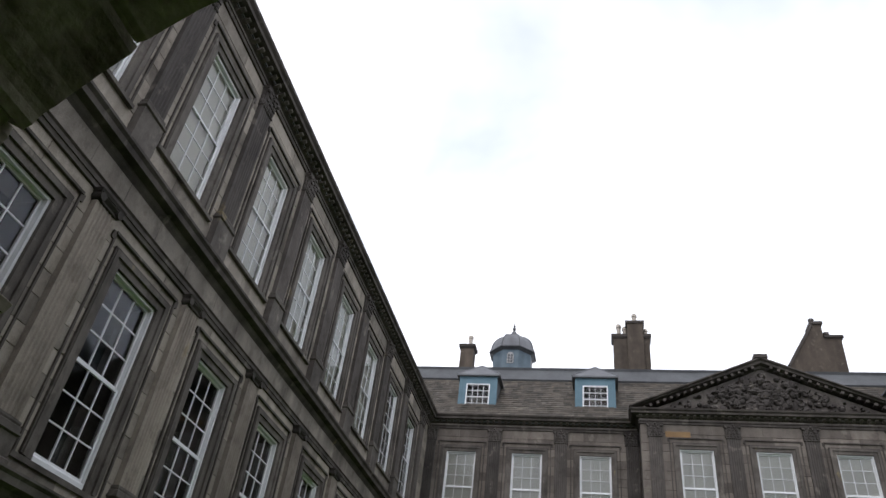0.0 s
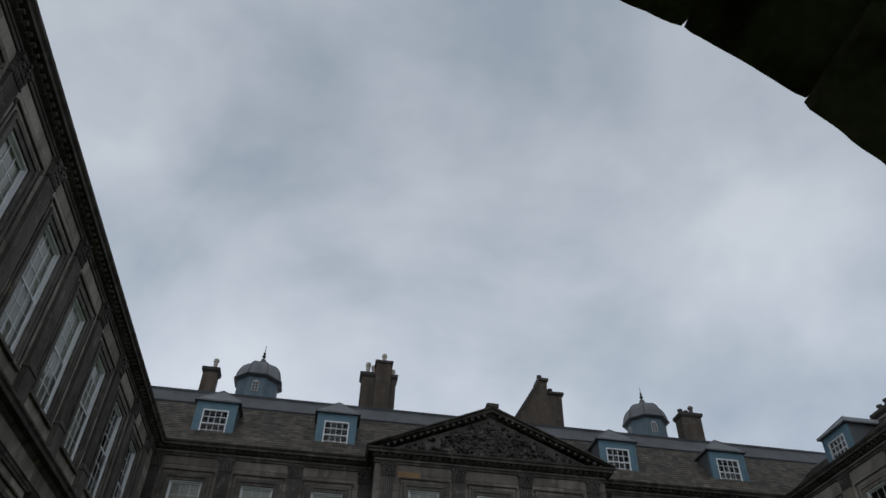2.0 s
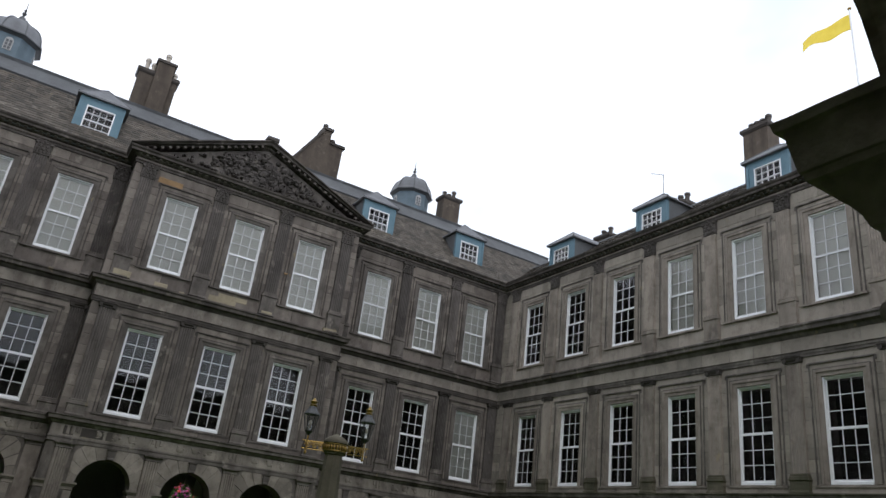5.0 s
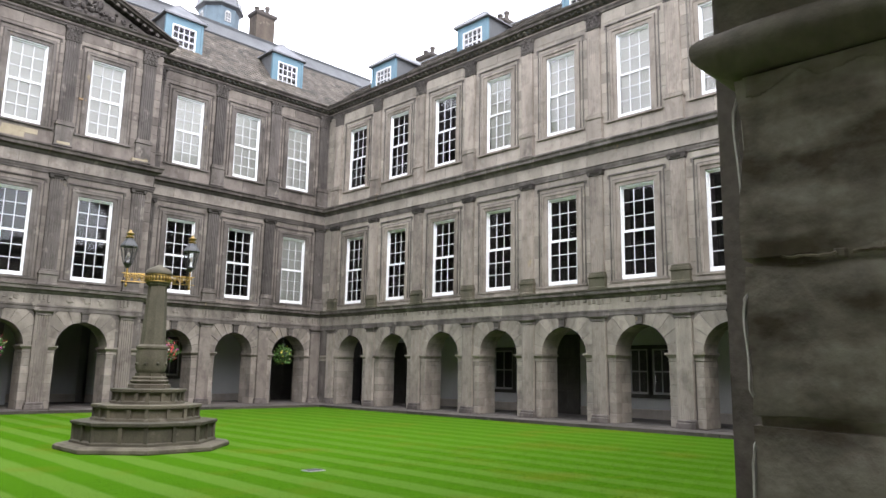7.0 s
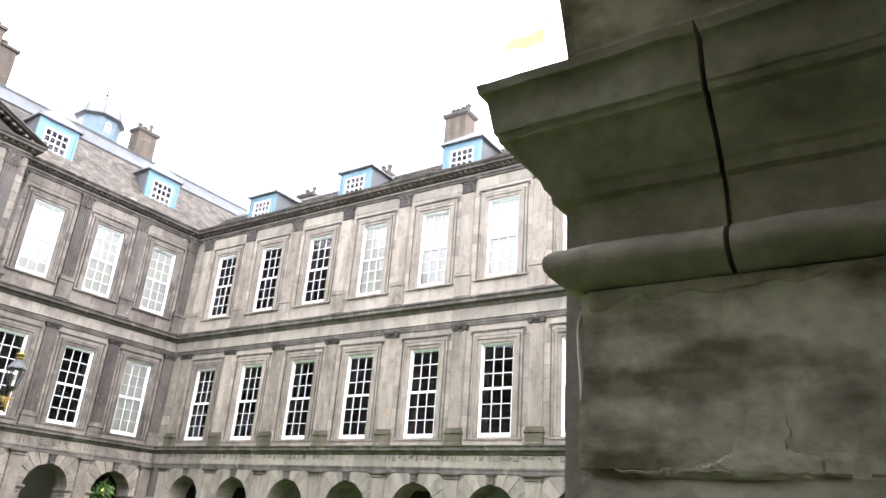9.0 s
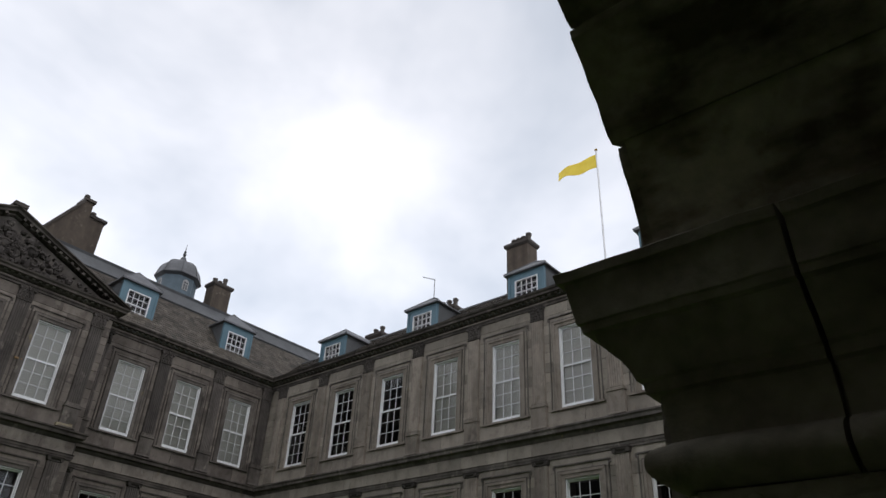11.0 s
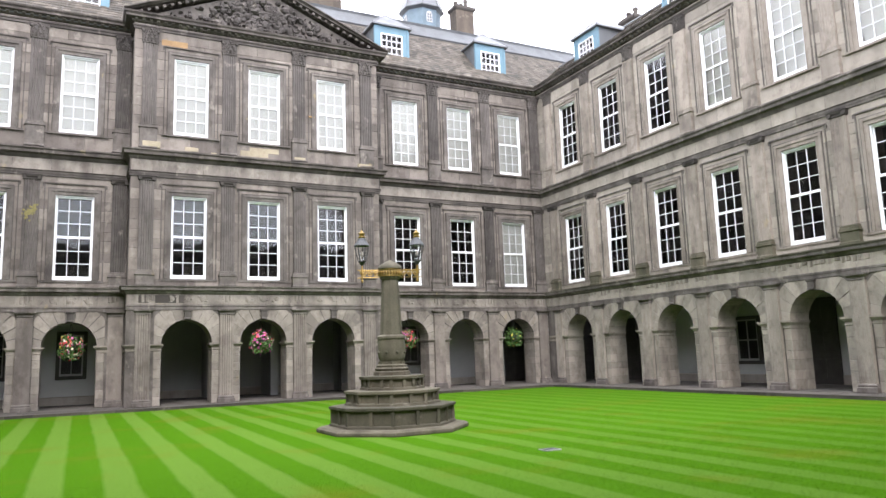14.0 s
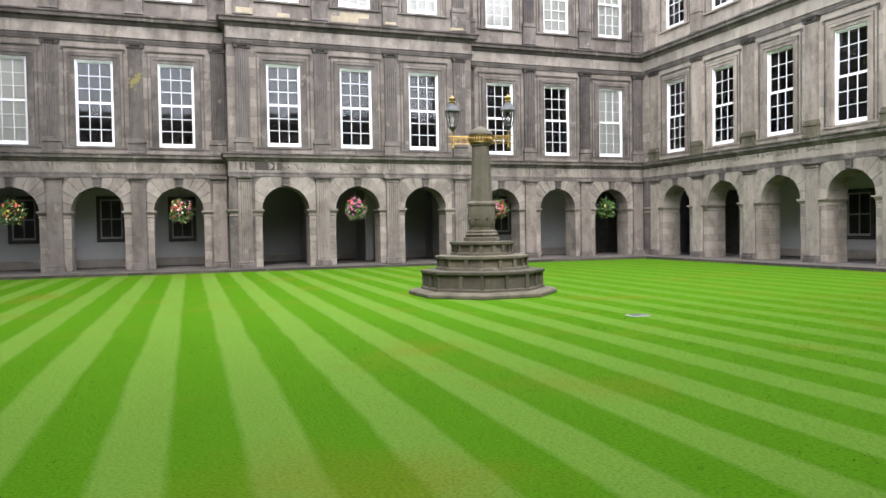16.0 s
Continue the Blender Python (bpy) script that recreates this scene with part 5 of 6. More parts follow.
def cupola(m):
    t = thing("cupola", "octagonal lead-domed cupola with small arched windows and finial", "cupola", m, "cupolas of the east roof")
    q = math.pi / 8
    part("drum", Shape().lathe([(1.26, -2.5), (1.26, 1.25)], 8, turn=q).mesh("drum", BLUE_G), t, "blue-grey painted octagonal drum")
    part("eave", Shape().lathe([(1.25, 1.16), (1.42, 1.24), (1.54, 1.27), (1.54, 1.33), (1.46, 1.40), (1.2, 1.42)], 8, turn=q).mesh("eave", LEAD), t)
    prof = [(1.46, 1.38), (1.41, 1.5), (1.37, 1.68), (1.28, 1.92), (1.12, 2.15), (0.9, 2.33), (0.62, 2.46), (0.4, 2.54), (0.24, 2.64), (0.15, 2.78), (0.12, 2.9)]
    part("dome", Shape().lathe(prof, 8, turn=q).mesh("dome", LEAD_P), t, "ogee lead dome")
    for i in range(8):
        a = q + i * math.pi / 4
        part("dome_roll", Shape().tube([(r_ * math.cos(a), r_ * math.sin(a), z_ + 0.01) for r_, z_ in prof], 0.035, 6).mesh("dome_roll", LEAD), t)
    part("finial", Shape().lathe([(0.11, 2.85), (0.05, 3.0), (0.12, 3.1), (0.12, 3.16), (0.04, 3.24), (0.09, 3.34), (0.03, 3.42), (0.015, 3.85)], 10).mesh("finial", BLACK, True), t)
    for i in range(0, 8, 2):
        a = i * math.pi / 4
        fr = Shape()
        arc = [(0.2 * math.cos(k * math.pi / 8), 0.8 + 0.2 * math.sin(k * math.pi / 8)) for k in range(9)]
        fr.prism([(-0.2, 0.3), (0.2, 0.3)] + arc, 0, 0.05, "y")
        wdw = part("window", fr.mesh("window", GREY_PL), t, at=Matrix.Rotation(a, 4, "Z") @ pose(0, 1.26 * math.cos(q) - 0.01, 0))
        for sx in (-1, 1):
            for z in (0.34, 0.52, 0.7):
                x0, x1 = sorted((sx * 0.02, sx * 0.15))
                part("pane", Shape().box(x0, x1, 0.045, 0.056, z, z + 0.15).mesh("pane", LEAD), wdw)
    return t


cup = cupola(pose(-10.95, 35.0, 19.8))
cup.scale = (0.88, 0.88, 0.95)
copy_thing(cup, pose(10.75, 35.0, 19.8) @ Matrix.Diagonal((0.97, 0.97, 0.98, 1)))

# aerial and flag on the south wing
ant = thing("aerial", "thin metal television aerial on the roof", "aerial", pose(18.0, 21.9, 17.5))
part("mast", Shape().tube([(0, 0, 0), (0, 0, 2.6)], 0.018).mesh("mast", LEAD), ant)
part("boom", Shape().tube([(0, -0.05, 2.55), (0, 0.85, 3.0)], 0.014).mesh("boom", LEAD), ant)
for i in range(6):
    part("rod", Shape().tube([(-0.1, 0.05 + 0.15 * i, 2.6 + 0.075 * i), (0.1, 0.05 + 0.15 * i, 2.6 + 0.075 * i)], 0.008).mesh("rod", LEAD), ant)
FLAG_TOP = 26.1 - EAVE
fp = thing("flagpole", "tall pale flagpole on the roof flying a yellow flag", "flagpole", pose(20.5, 13.35, EAVE))
part("pole", Shape().tube([(0, 0, 0), (0, 0, FLAG_TOP)], 0.045, 8).mesh("pole", WHITE), fp)
part("truck", Shape().lump(0, 0, FLAG_TOP + 0.05, 0.09, 0.09, 0.08).mesh("truck", GILT), fp)
cloth = Shape()
NU, NV, FLAG_Z = 22, 10, 25.02 - EAVE
pts = []
for lay in (0, 0.012):
    for i in range(NU + 1):
        for j in range(NV + 1):
            s_ = i / NU
            pts.append((0.2 * math.sin(7 * s_ + 0.6 * j / NV) * s_ + lay, 0.05 + 2.45 * s_ * (0.95 + 0.05 * math.cos(5 * s_)), FLAG_Z + 0.85 * (1 - 0.3 * s_) * j / NV + 0.2 * s_ ** 1.5 + 0.07 * math.sin(9 * s_)))
k = (NU + 1) * (NV + 1)
fs = [(i * (NV + 1) + j, (i + 1) * (NV + 1) + j, (i + 1) * (NV + 1) + j + 1, i * (NV + 1) + j + 1) for i in range(NU) for j in range(NV)]
cloth.add(pts, fs + [tuple(q + k for q in f[::-1]) for f in fs])
part("cloth", cloth.mesh("cloth", FLAG, True), fp, "rippling yellow cloth flag")

# ---- the near arcade round the camera ----
N_C, N_R, N_P = -6.2375, 0.92, 2.79
ARCH_R, FACE_L, FACE_R = 0.9625, -7.2, -5.275
W_BAYS = [N_C + N_P * i for i in (-2, -1, 0, 1, 2, 3, 4, 5, 6)]
w0, w1 = LEFT_X, RIGHT_X
N_SPRING, N_IMP0, N_IMP1 = 2.17, 2.02, 2.38
body = Shape()
edges = [w0] + [(a + c) / 2 for a, c in zip(W_BAYS, W_BAYS[1:])] + [w1]
SPRING_KEEP, SPRING = SPRING, N_SPRING
for i, u in enumerate(W_BAYS):
    near = i == 2
    body.box(edges[i], FACE_L - 0.012 if near else u - N_R, -0.70, -0.015, STEP, SPRING)
    body.box(FACE_R + 0.012 if near else u + N_R, edges[i + 1], -0.70, -0.015, STEP, SPRING)
    arch_spandrel(body, u, ARCH_R + 0.008 if near else N_R, edges[i], edges[i + 1], ARC_TOP, -0.70, -0.015, 40)
body.box(w0, w1, -0.70, -0.012, ARC_TOP, 10.1)
part("masonry", body.mesh("masonry", PIER), west, "shaded grey-green sandstone walling")
SPRING = SPRING_KEEP
course(west, 1, w0, w1, 0, STONE_M, "string_course")
course(west, 2, w0, w1, 0, STONE_M, "string_course")
part("parapet", Shape().box(w0, w1, -0.6, -0.1, 10.1, 10.5).mesh("parapet", STONE_M), west)


def near_impost(a, b, split=None):
    """A deep cyma moulding round a pier's head, in two stones with an open joint at v = split."""
    z0, z1 = N_IMP0, N_IMP1
    lay = [(0, 0.0), (0.003, 0.012), (0.010, 0.024), (0.018, 0.033), (0.027, 0.039), (0.038, 0.041), (0.049, 0.039), (0.058, 0.033), (0.065, 0.024), (0.070, 0.012), (0.0735, 0.007), (0.148, 0.014), (0.150, 0.03), (0.168, 0.032),
           (0.172, 0.040), (0.19, 0.046), (0.205, 0.056), (0.22, 0.070), (0.235, 0.08), (0.247, 0.084), (0.249, 0.099), (0.262, 0.101), (0.264, 0.106), (0.335, 0.118), (0.337, 0.128), (0.354, 0.132), (0.36, 0.124)]
    stones = [(-0.70, 0.0)] if split is None else [(-0.70, split - 0.004), (split + 0.004, 0.0)]
    out = []
    for v0, v1 in stones:
        front_stone = v1 == 0.0
        rings = []
        for z, o in lay:
            ring = []
            N = 14
            for sx, e in ((-1, a), (1, b)):
                col = []
                for k in range(N + 1):
                    v = v0 + (v1 + (o if front_stone else 0) - v0) * k / N
                    wob = 0.006 * noise.noise(Vector((e * 3, v * 9, z * 6))) + 0.003 * noise.noise(Vector((e, v * 30, z * 25)))
                    col.append((e + sx * (o + wob), v, z0 + z + 0.004 * noise.noise(Vector((v * 5, e, 3.1)))))
                ring += col if sx > 0 else col[::-1]
            rings.append(ring[N + 1:] + ring[:N + 1])
        me = Shape().loft(rings).mesh("impost", PIER_I, True)
        me.set_sharp_from_angle(angle=radians(34))
        out.append(me)
    return out


for i, u in enumerate(W_BAYS[:-1]):
    a, b = FACE_R if i == 2 else u + N_R, FACE_L if i == 1 else W_BAYS[i + 1] - N_R
    for me in near_impost(a, b, -0.245 if i in (1, 2) else None):
        part("impost", me, west, "eroded moulded stone impost")
    for z, base, hb, shaft, cap, hc, top in ((STEP, BASE_A, 0.25, SHAFT_AF, CAPM_A, 0.2, ARC_TOP),):
        p = part("pilaster", shaft, west, at=pose((a + b) / 2, 0, z + hb))
        part("base", base, p, at=pose(0, 0, -hb))
        part("capital", cap, p, at=pose(0, 0, top - hc - z - hb))


def worn_block(x0, x1, y0, y1, z0, z1, c, seed):
    """A squared stone with rounded, chipped arrises."""
    bm = bmesh.new()
    bmesh.ops.create_cube(bm, size=1)
    for v in bm.verts:
        v.co = Vector(((x0 + x1) / 2 + v.co.x * (x1 - x0), (y0 + y1) / 2 + v.co.y * (y1 - y0), (z0 + z1) / 2 + v.co.z * (z1 - z0)))
    bmesh.ops.subdivide_edges(bm, edges=bm.edges[:], cuts=7, use_grid_fill=True)
    for v in bm.verts:
        p = v.co
        d = sorted((min(p.x - x0, x1 - p.x), min(p.y - y0, y1 - p.y), min(p.z - z0, z1 - p.z)))
        wear = c * (0.5 + 0.9 * noise.noise(p * 7 + Vector((seed, 0, 0))))
        if d[1] < 0.01:
            mid = Vector(((x0 + x1) / 2, (y0 + y1) / 2, (z0 + z1) / 2))
            v.co += (mid - p).normalized() * max(0.0, wear)
        v.co += 0.004 * Vector((noise.noise(p * 11), noise.noise(p * 11 + Vector((9, 0, 0))), 0))
    me = bpy.data.meshes.new("pier_block")
    bm.to_mesh(me)
    bm.free()
    me.materials.append(PIER)
    me.shade_smooth()
    me.set_sharp_from_angle(angle=radians(45))
    return me


# blocks of the two piers beside the camera, with pale mortar on the arris
for sgn in (-1, 1):
    face = FACE_R if sgn > 0 else FACE_L
    z, k = STEP, 0
    for h in (0.40, 0.36, 0.34, 0.32, 0.221, 0.28):
        z1 = min(z + h, N_IMP0)
        cut = -0.60 if k == 5 else (-0.50 if k % 2 else -0.42)
        for y0, y1 in ((-0.70, cut), (cut, 0.0)):
            x0, x1 = sorted((face, face + sgn * 0.28))
            part("pier_block", worn_block(x0, x1, y0 + 0.003, y1 - 0.001, z + 0.003, z1 - 0.003, 0.016, k * 3 + sgn), west, "worn squared pier stone")
        z, k = z1, k + 1
    for k, (za, zb) in enumerate(((0.5, 0.84), (0.9, 1.2), (1.22, 1.51), (1.53, 1.72), (1.755, 2.01))):
        arris = []
        for q in range(13):
            zz = za + (zb - za) * q / 12
            nz = noise.noise(Vector((sgn, k * 3.1, zz * 14)))
            end = max(0.0, 1 - min(zz - za, zb - zz) / 0.03)
            arris.append((face + sgn * (0.005 + 0.005 * nz + 0.010 * end), -0.006 - 0.006 * nz - 0.012 * end, zz))
        part("mortar_line", Shape().tube(arris, 0.0034, 5).mesh("mortar_line", MORTAR, True), west)

# broken pointing and a spalled patch along the bed joint of the pier
rg = random.Random(17)
for a, e, rad in ((0.19, 0.12, 0.0022), (0.10, 0.03, 0.003), (-0.02, -0.11, 0.0035), (-0.13, -0.21, 0.0025), (-0.26, -0.33, 0.003), (-0.36, -0.42, 0.002)):
    line = [(FACE_R - 0.001 + 0.002 * rg.random(), a + (e - a) * k / 9 - 0.25, 1.742 + 0.004 * noise.noise(Vector((k * 0.9, a * 7, 0)))) for k in range(10)]
    part("pointing", Shape().tube(line, rad, 5).mesh("pointing", PIER_M, True), west, "crumbling mortar in the bed joint")


def crust(y0, y1, z0, z1, ny, nz, cover, depth, seed):
    """A ragged sheet of flaking stone: it stands out of the pier's face only where cover(y, z) and the noise allow."""
    verts, faces = [], []
    for a in range(ny + 1):
        for b in range(nz + 1):
            y, z = y0 + (y1 - y0) * a / ny, z0 + (z1 - z0) * b / nz
            n1 = noise.noise(Vector((y * 26 + seed, z * 34, seed)))
            n2 = 1 - abs(noise.noise(Vector((y * 120 + 2 * n1, z * 60, seed + 4)))) * 2
            n3 = noise.noise(Vector((y * 240, z * 200, seed + 9)))
            edge = min(a, b, ny - a, nz - b) / 3
            h = (cover(y, z) + 0.55 * n1 - 0.35) * min(edge, 1)
            out = depth * (min(h, 0.5) * (1.2 + 0.5 * n2) + 0.16 * n3 * min(max(h, 0), 0.4)) if h > 0 else -0.004
            verts.append((FACE_R - out, y, z))
    for a in range(ny):
        for b in range(nz):
            k = a * (nz + 1) + b
            faces.append((k, k + 1, k + nz + 2, k + nz + 1))
    return Shape().add(verts, faces).mesh("spall", PIER, True)


mound = lambda y, z: 1.1 * math.exp(-((y + 0.255) / 0.07) ** 2 - ((z - 1.752) / 0.018) ** 2) + 0.85 * math.exp(-((y + 0.262) / 0.03) ** 2 - ((z - 1.80) / 0.035) ** 2)
part("spall", crust(-0.42, -0.10, 1.735, 1.875, 90, 50, mound, 0.0035, 3.0), west, "crusty flaking stone over the bed joint")
part("spall", crust(-0.50, -0.02, 1.965, N_IMP0 - 0.002, 120, 22, lambda y, z: 0.75 * math.exp(-((z - 2.012) / 0.022) ** 2) - 0.15, 0.002, 8.0), west, "flaking stone under the impost")

# voussoirs of the near arch, slightly uneven at the edge
NV_ = 13
for i in range(NV_):
    a0, a1 = math.pi * i / NV_ + 0.0025, math.pi * (i + 1) / NV_ - 0.0025
    dr = 0.006 * math.sin(i * 2.3) + {0: 0.012, 1: 0.010, 2: -0.004, 11: 0.008}.get(i, 0.0)
    inner = []
    for k in range(15):
        a = a0 + (a1 - a0) * k / 14
        r_ = ARCH_R - 0.004 + dr + (0.008 if k in (0, 14) else 0) + 0.007 * noise.noise(Vector((a * 22, i, 0)))
        inner.append((r_ * math.cos(a), r_ * math.sin(a)))
    rim = [((ARCH_R + 0.30) * math.cos(a0 + (a1 - a0) * k / 6), (ARCH_R + 0.30) * math.sin(a0 + (a1 - a0) * k / 6)) for k in range(6, -1, -1)]
    part("voussoir", Shape().prism(inner + rim, -0.697, 0.004, "y").mesh("voussoir", PIER), west, at=pose(N_C, 0, N_SPRING))
ks = Shape()
ringk = lambda w, d, z: [(-w, -0.02, z), (w, -0.02, z), (w, d, z), (-w, d, z)]
zk = N_SPRING + ARCH_R + 0.012
ks.loft([ringk(0.068, 0.09, zk - 0.034), ringk(0.072, 0.115, zk - 0.026), ringk(0.082, 0.12, zk - 0.01), ringk(0.09, 0.10, zk + 0.0), ringk(0.086, 0.10, zk + 0.03), ringk(0.098, 0.12, zk + 0.045), ringk(0.10, 0.12, ARC_TOP - 0.02)])
for i in range(4):
    ks.lump(-0.052 + 0.035 * i, 0.085, zk - 0.034, 0.017, 0.03, 0.014, 8, 4)
part("keystone", ks.mesh("keystone", PIER), west, "carved keystone with a scalloped foot", at=pose(N_C, 0, 0))

# passage behind the near arcade
part("arcade_back_wall", Shape().box(w0 - 0.5, w1, -4.6, -4.3, 0, 3.9).mesh("arcade_back_wall", PLASTER), west, "smooth plastered wall behind the arches")
part("upper_wall", Shape().box(w0, w1, -4.6, -4.3, 3.9, 10.3).mesh("upper_wall", STONE_M), west)
tagged(new("ceiling", Shape().box(w0, w1, NEAR_Y - 4.3, NEAR_Y - 0.7, 3.6, 3.8).mesh("ceiling", PLASTER)), "pale plastered ceiling over the near arcade", "ceiling", kind="structure")
tagged(new("roof_west", Shape().box(w0, w1, NEAR_Y - 4.6, NEAR_Y, 10.1, 10.25).mesh("roof_west", LEAD)), "flat lead roof of the low west range", "roof", kind="structure")

# ---- lamp pedestal on the lawn ----
LX, LY = 0.03, 14.75
lamp = thing("lamp_pedestal", "mossy sandstone lamp pillar on stepped octagonal tiers with gilt lanterns", "lamp", pose(LX, LY, 0, 0, 0, 1.5))
q8 = math.pi / 8


def tier(name, r, z0, z1, ribs):
    body_ = Shape().lathe([(r - 0.06, z0), (r - 0.06, z1 - 0.03)], 8, turn=q8)
    t = part(name, body_.mesh(name, LAMPSTONE), lamp)
    part("coping", Shape().lathe([(r - 0.04, z1 - 0.08), (r + 0.02, z1 - 0.06), (r + 0.025, z1 - 0.01), (r, z1), (r - 0.3, z1 + 0.005)], 8, turn=q8).mesh("coping", LAMPSTONE), t)
    part("footing", Shape().lathe([(r + 0.015, z0), (r + 0.01, z0 + 0.05), (r - 0.05, z0 + 0.07)], 8, turn=q8).mesh("footing", LAMPSTONE), t)
    ap = (r - 0.06) * math.cos(q8)
    hw = (r - 0.06) * math.sin(q8)
    rib = Shape().box(-0.035, 0.035, -0.03, 0.05, z0 + 0.05, z1 - 0.06).mesh("rib", LAMPSTONE)
    for i in range(8):
        m = Matrix.Rotation(i * math.pi / 4, 4, "Z")
        for k in range(ribs):
            part("rib", rib, t, at=m @ pose(-hw + 2 * hw * k / ribs + (0.03 if k == 0 else 0), ap, 0))
    return t


part("plinth", Shape().lathe([(1.62, -0.05), (1.66, 0.02), (1.66, 0.075), (1.60, 0.115), (1.25, 0.125)], 8, turn=q8).mesh("plinth", LAMPSTONE), lamp)
tier("lower_tier", 1.37, 0.115, 0.545, 2)
tier("middle_tier", 1.035, 0.545, 0.86, 2)
tier("upper_tier", 0.705, 0.86, 1.16, 2)
part("die", Shape().lathe([(0.41, 1.16), (0.41, 1.24), (0.355, 1.26), (0.38, 1.31), (0.335, 1.34), (0.345, 1.38), (0.29, 1.41), (0.30, 1.47)], 8, turn=q8).mesh("die", LAMPSTONE), lamp)
drum = part("drum", Shape().lathe([(0.24, 1.45), (0.27, 1.49), (0.302, 1.57), (0.305, 1.80), (0.295, 1.95), (0.318, 1.965), (0.318, 2.01), (0.26, 2.05)], 16).mesh("drum", LAMPSTONE, True), lamp)
for i in range(8):
    a = i * math.pi / 4
    part("boss", Shape().lump(0.305 * math.cos(a), 0.305 * math.sin(a), 1.66, 0.035, 0.035, 0.035).mesh("boss", LAMPSTONE, True), drum)
part("shaft", Shape().lathe([(0.25, 2.03), (0.243, 2.15), (0.195, 3.1), (0.185, 3.27), (0.22, 3.29), (0.23, 3.33)], 8, turn=q8).mesh("shaft", LAMPSTONE), lamp)
crown = part("crown", Shape().lathe([(0.23, 3.33), (0.23, 3.50), (0.27, 3.52), (0.27, 3.56), (0.24, 3.60), (0.15, 3.66), (0.06, 3.70), (0.04, 3.72)], 16).mesh("crown", LAMPSTONE, True), lamp)
gr = Shape()
for i in range(24):
    a = 2 * math.pi * i / 24
    gr.lump(0.245 * math.cos(a), 0.245 * math.sin(a), 3.42, 0.03, 0.03, 0.06, 6, 4)
for z in (3.345, 3.485):
    gr.lathe([(0.25, z), (0.255, z + 0.01), (0.25, z + 0.02)], 24)
part("gilt_band", gr.mesh("gilt_band", GILT, True), crown, "gilt ornamental band")
for i in range(2):
    turn = pose(0, 0, -0.09) @ Matrix.Rotation(math.pi * i + radians(-21), 4, "Z")
    arm = Shape()
    arm.tube([(0.22, 0, 3.595), (0.72, 0, 3.595)], 0.010).tube([(0.22, 0, 3.425), (0.72, 0, 3.425)], 0.010).tube([(0.62, 0, 3.38), (0.62, 0, 3.74)], 0.018)
    for c in (0.315, 0.455, 0.595):
        arm.tube([(c + (0.07 - 0.006 * t) * math.cos(t), 0, 3.51 + (0.075 - 0.006 * t) * math.sin(t)) for t in np.linspace(0, 9.5, 22).tolist()], 0.014)
        arm.lump(c, 0, 3.51, 0.024, 0.02, 0.024)
        arm.lump(c + 0.07, 0, 3.585, 0.02, 0.016, 0.02)
    arm.lump(0.62, 0, 3.35, 0.03, 0.03, 0.04)
    part("arm", arm.mesh("arm", GILT, True), lamp, "gilt scrolled bracket", at=turn)
    lan = Shape()
    lan.lathe([(0.02, 3.70), (0.05, 3.74), (0.085, 3.78), (0.09, 3.80), (0.0855, 3.81)], 6, 0.62, 0)
    ln = part("lantern", lan.mesh("lantern", BLACK), lamp, "black glazed hexagonal lantern", at=turn)
    part("cap", Shape().lathe([(0.165, 4.14), (0.175, 4.15), (0.17, 4.17), (0.10, 4.27), (0.09, 4.30), (0.06, 4.33)], 6, 0.62, 0).mesh("cap", LEAD), ln, "dull metal lantern cap")
    for k in range(6):
        a = k * math.pi / 3
        part("glazing_bar", Shape().tube([(0.62 + 0.085 * math.cos(a), 0.085 * math.sin(a), 3.80), (0.62 + 0.165 * math.cos(a), 0.165 * math.sin(a), 4.15)], 0.011, 5).mesh("glazing_bar", BLACK), ln)
    part("pane", Shape().lathe([(0.08, 3.80), (0.158, 4.145)], 6, 0.62, 0).mesh("pane", LAMP_GLASS), ln)
    part("finial", Shape().lathe([(0.06, 4.32), (0.085, 4.35), (0.05, 4.38), (0.085, 4.43), (0.04, 4.46), (0.012, 4.51)], 10, 0.62, 0).mesh("finial", GILT, True), ln, "gilt finial")
    part("bulb", Shape().lump(0.62, 0, 3.97, 0.03, 0.03, 0.06).mesh("bulb", POT, True), ln)


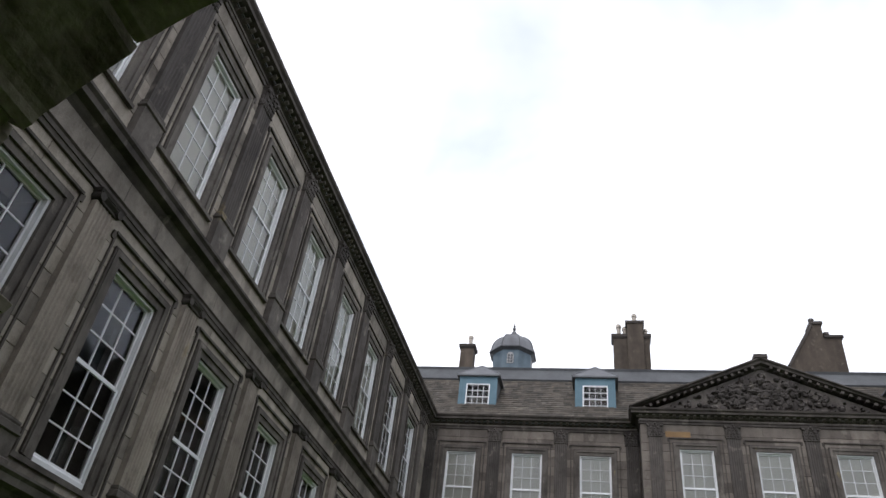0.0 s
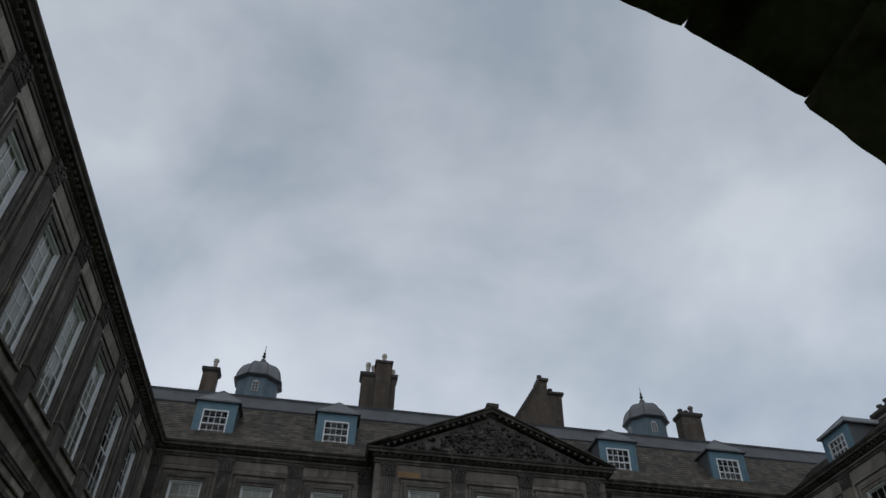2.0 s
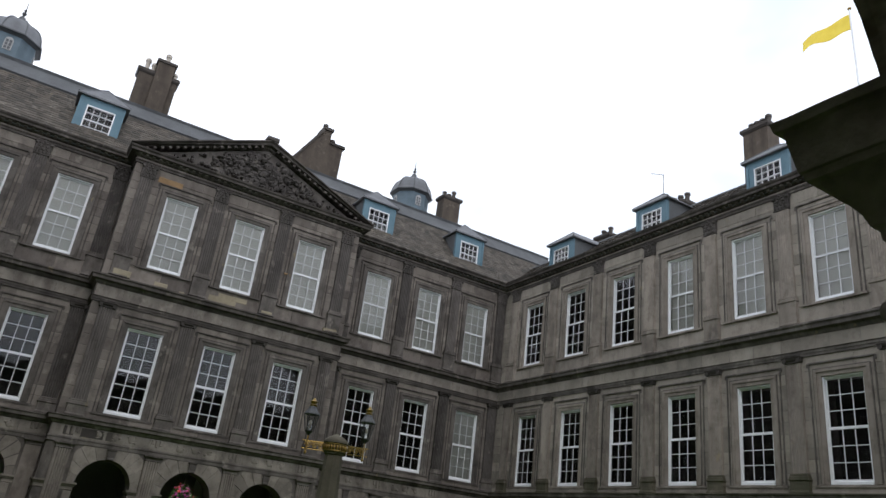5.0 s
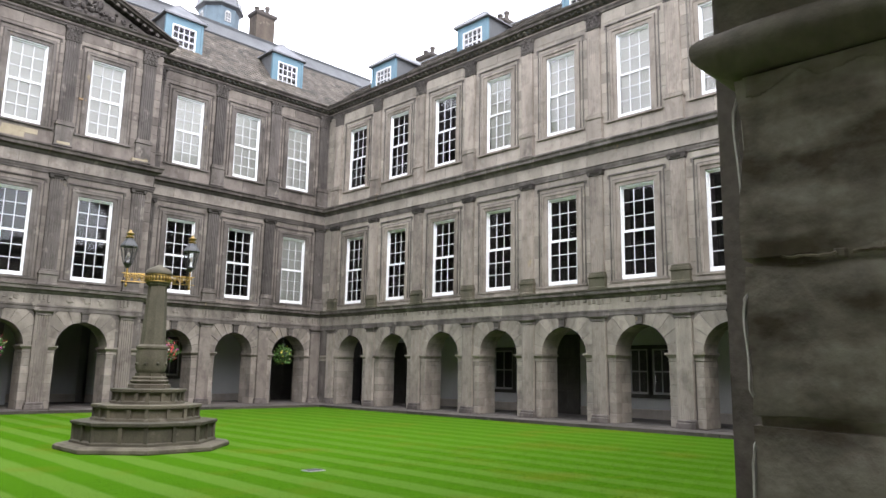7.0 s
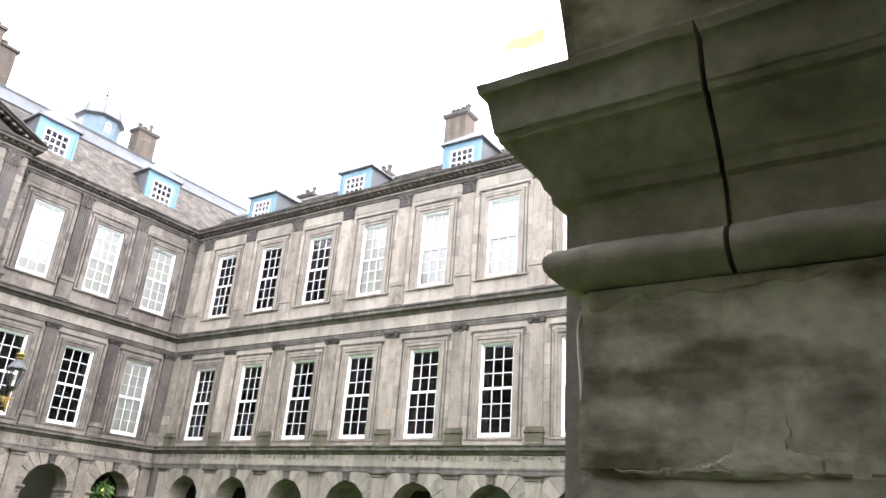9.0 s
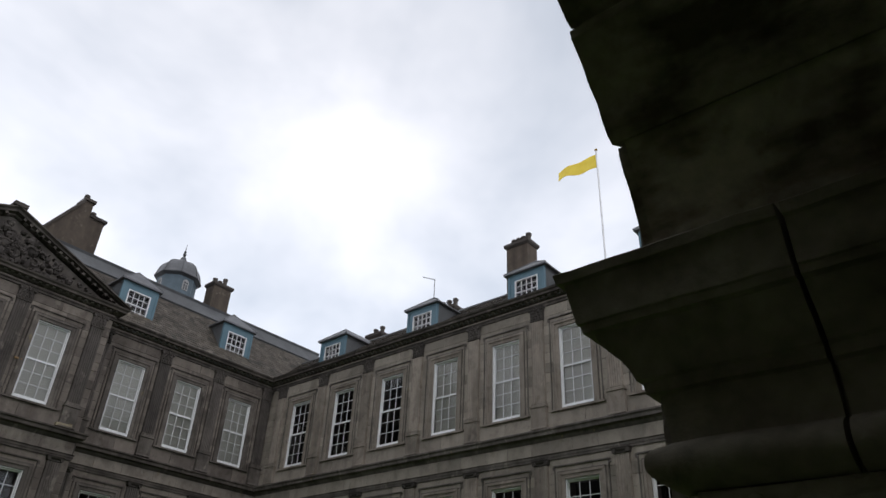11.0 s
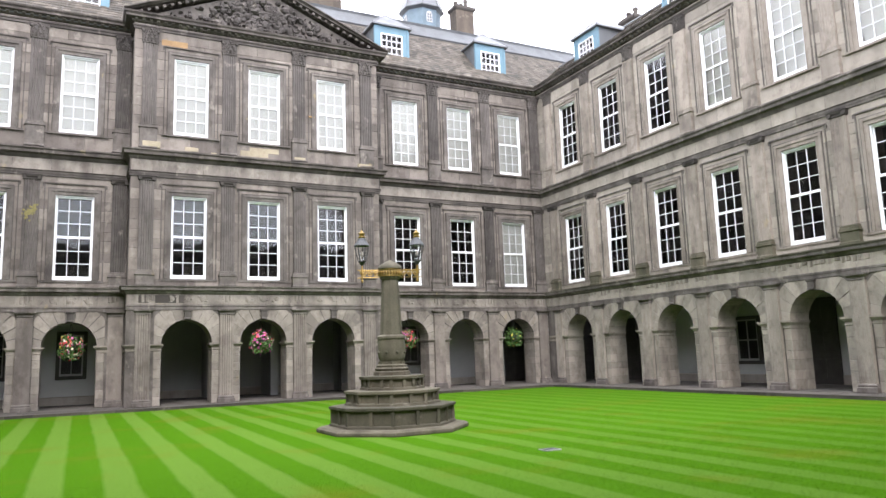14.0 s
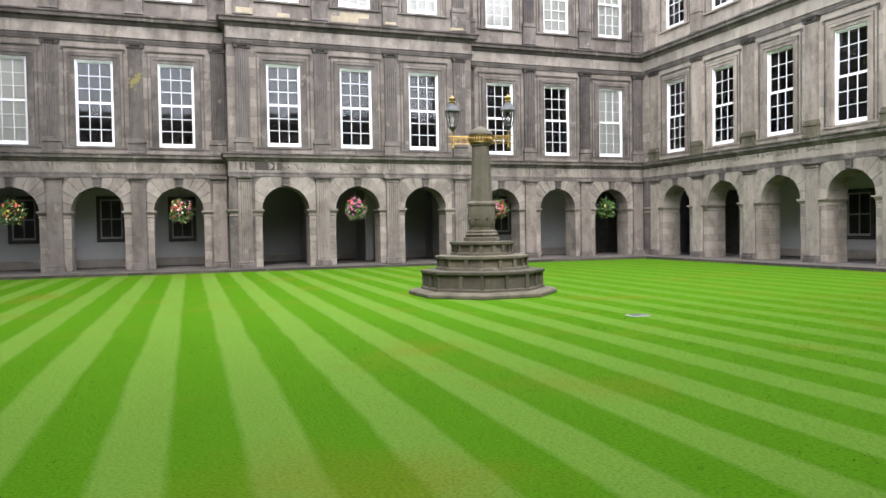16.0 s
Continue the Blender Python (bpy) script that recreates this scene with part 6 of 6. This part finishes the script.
# ---- hanging baskets in the arches ----
def basket(m, seed, petals, rx=0.46, label="hanging basket overflowing with bright mixed flowers"):
    t = thing("hanging_basket", label, "flower basket", m, "hanging baskets of the arcade")
    rg = random.Random(seed)
    part("bowl", Shape().lathe([(0.06, -0.28), (0.17, -0.22), (0.23, -0.1), (0.25, 0.0), (0.23, 0.02)], 14).mesh("bowl", BROWN, True), t)
    for i in range(3):
        a = i * 2.094
        part("chain", Shape().tube([(0.24 * math.cos(a), 0.24 * math.sin(a), 0.0), (0, 0, 0.72)], 0.006, 5).mesh("chain", BLACK), t)

    def spot(k):
        a, b = rg.uniform(0, 2 * math.pi), rg.uniform(-0.85, 1.0)
        q = math.sqrt(1 - min(b * b, 1)) * (0.8 + 0.2 * math.sin(3 * a + seed))
        r_ = rg.uniform(0.6, 1.12)
        return Vector((rx * q * math.cos(a) * r_, rx * q * math.sin(a) * r_, -0.08 + 0.41 * b * r_ - (0.14 if b < -0.3 else 0) * rg.random()))

    def leaves(n, size, droop):
        s = Shape()
        for k in range(n):
            p = spot(k)
            d = Vector((rg.uniform(-1, 1), rg.uniform(-1, 1), rg.uniform(-1, 0.6))).normalized()
            e = d.cross(Vector((rg.uniform(-1, 1), rg.uniform(-1, 1), rg.uniform(-1, 1)))).normalized()
            L_ = size * rg.uniform(0.7, 1.3)
            s.add([p, p + d * L_ * 0.5 + e * L_ * 0.3, p + d * L_, p + d * L_ * 0.5 - e * L_ * 0.3], [(0, 1, 2, 3)])
        return s
    part("foliage", leaves(620, 0.10, 0).mesh("foliage", LEAF), t, "trailing green foliage")
    for pm, n in petals:
        s = Shape()
        for k in range(n):
            p = spot(k) * 1.06
            nrm = Vector((p.x, p.y, p.z * 0.7 + 0.02)).normalized()
            e = nrm.cross(Vector((0.2, 0.1, 1))).normalized()
            g = nrm.cross(e)
            R_ = rg.uniform(0.028, 0.05)
            ring = [p + R_ * (0.75 + 0.25 * (j % 2)) * (math.cos(j * math.pi / 5) * e + math.sin(j * math.pi / 5) * g) for j in range(10)]
            s.add([p + nrm * 0.018] + ring, [(0, 1 + j, 1 + (j + 1) % 10) for j in range(10)])
        part("blossoms", s.mesh("blossoms", pm), t)
    return t


for x, y, sd, pt, lb in ((-12.1, FAR_Y, 1, [(PETAL_R, 40), (PETAL_Y, 40), (PETAL_W, 30)], "hanging basket of red, yellow and white flowers"),
                         (-6.47, FAR_Y, 2, [(PETAL_R, 70), (PETAL_W, 55), (PETAL_M, 30), (PETAL_Y, 25)], "hanging basket of red, pink and cream flowers"),
                         (MID - 0.05, FAR_Y - PROJ, 3, [(PETAL_M, 110), (PETAL_R, 50), (PETAL_W, 20)], "hanging basket of magenta and red flowers"),
                         (6.72, FAR_Y, 4, [(PETAL_R, 95), (PETAL_M, 50), (PETAL_W, 25)], "hanging basket of red and mauve flowers"),
                         (12.25, FAR_Y, 5, [(PETAL_Y, 22), (PETAL_W, 8)], "hanging basket of green foliage with few yellow flowers")):
    basket(pose(x, y + 0.3, 2.38), sd, pt, 0.45, lb)
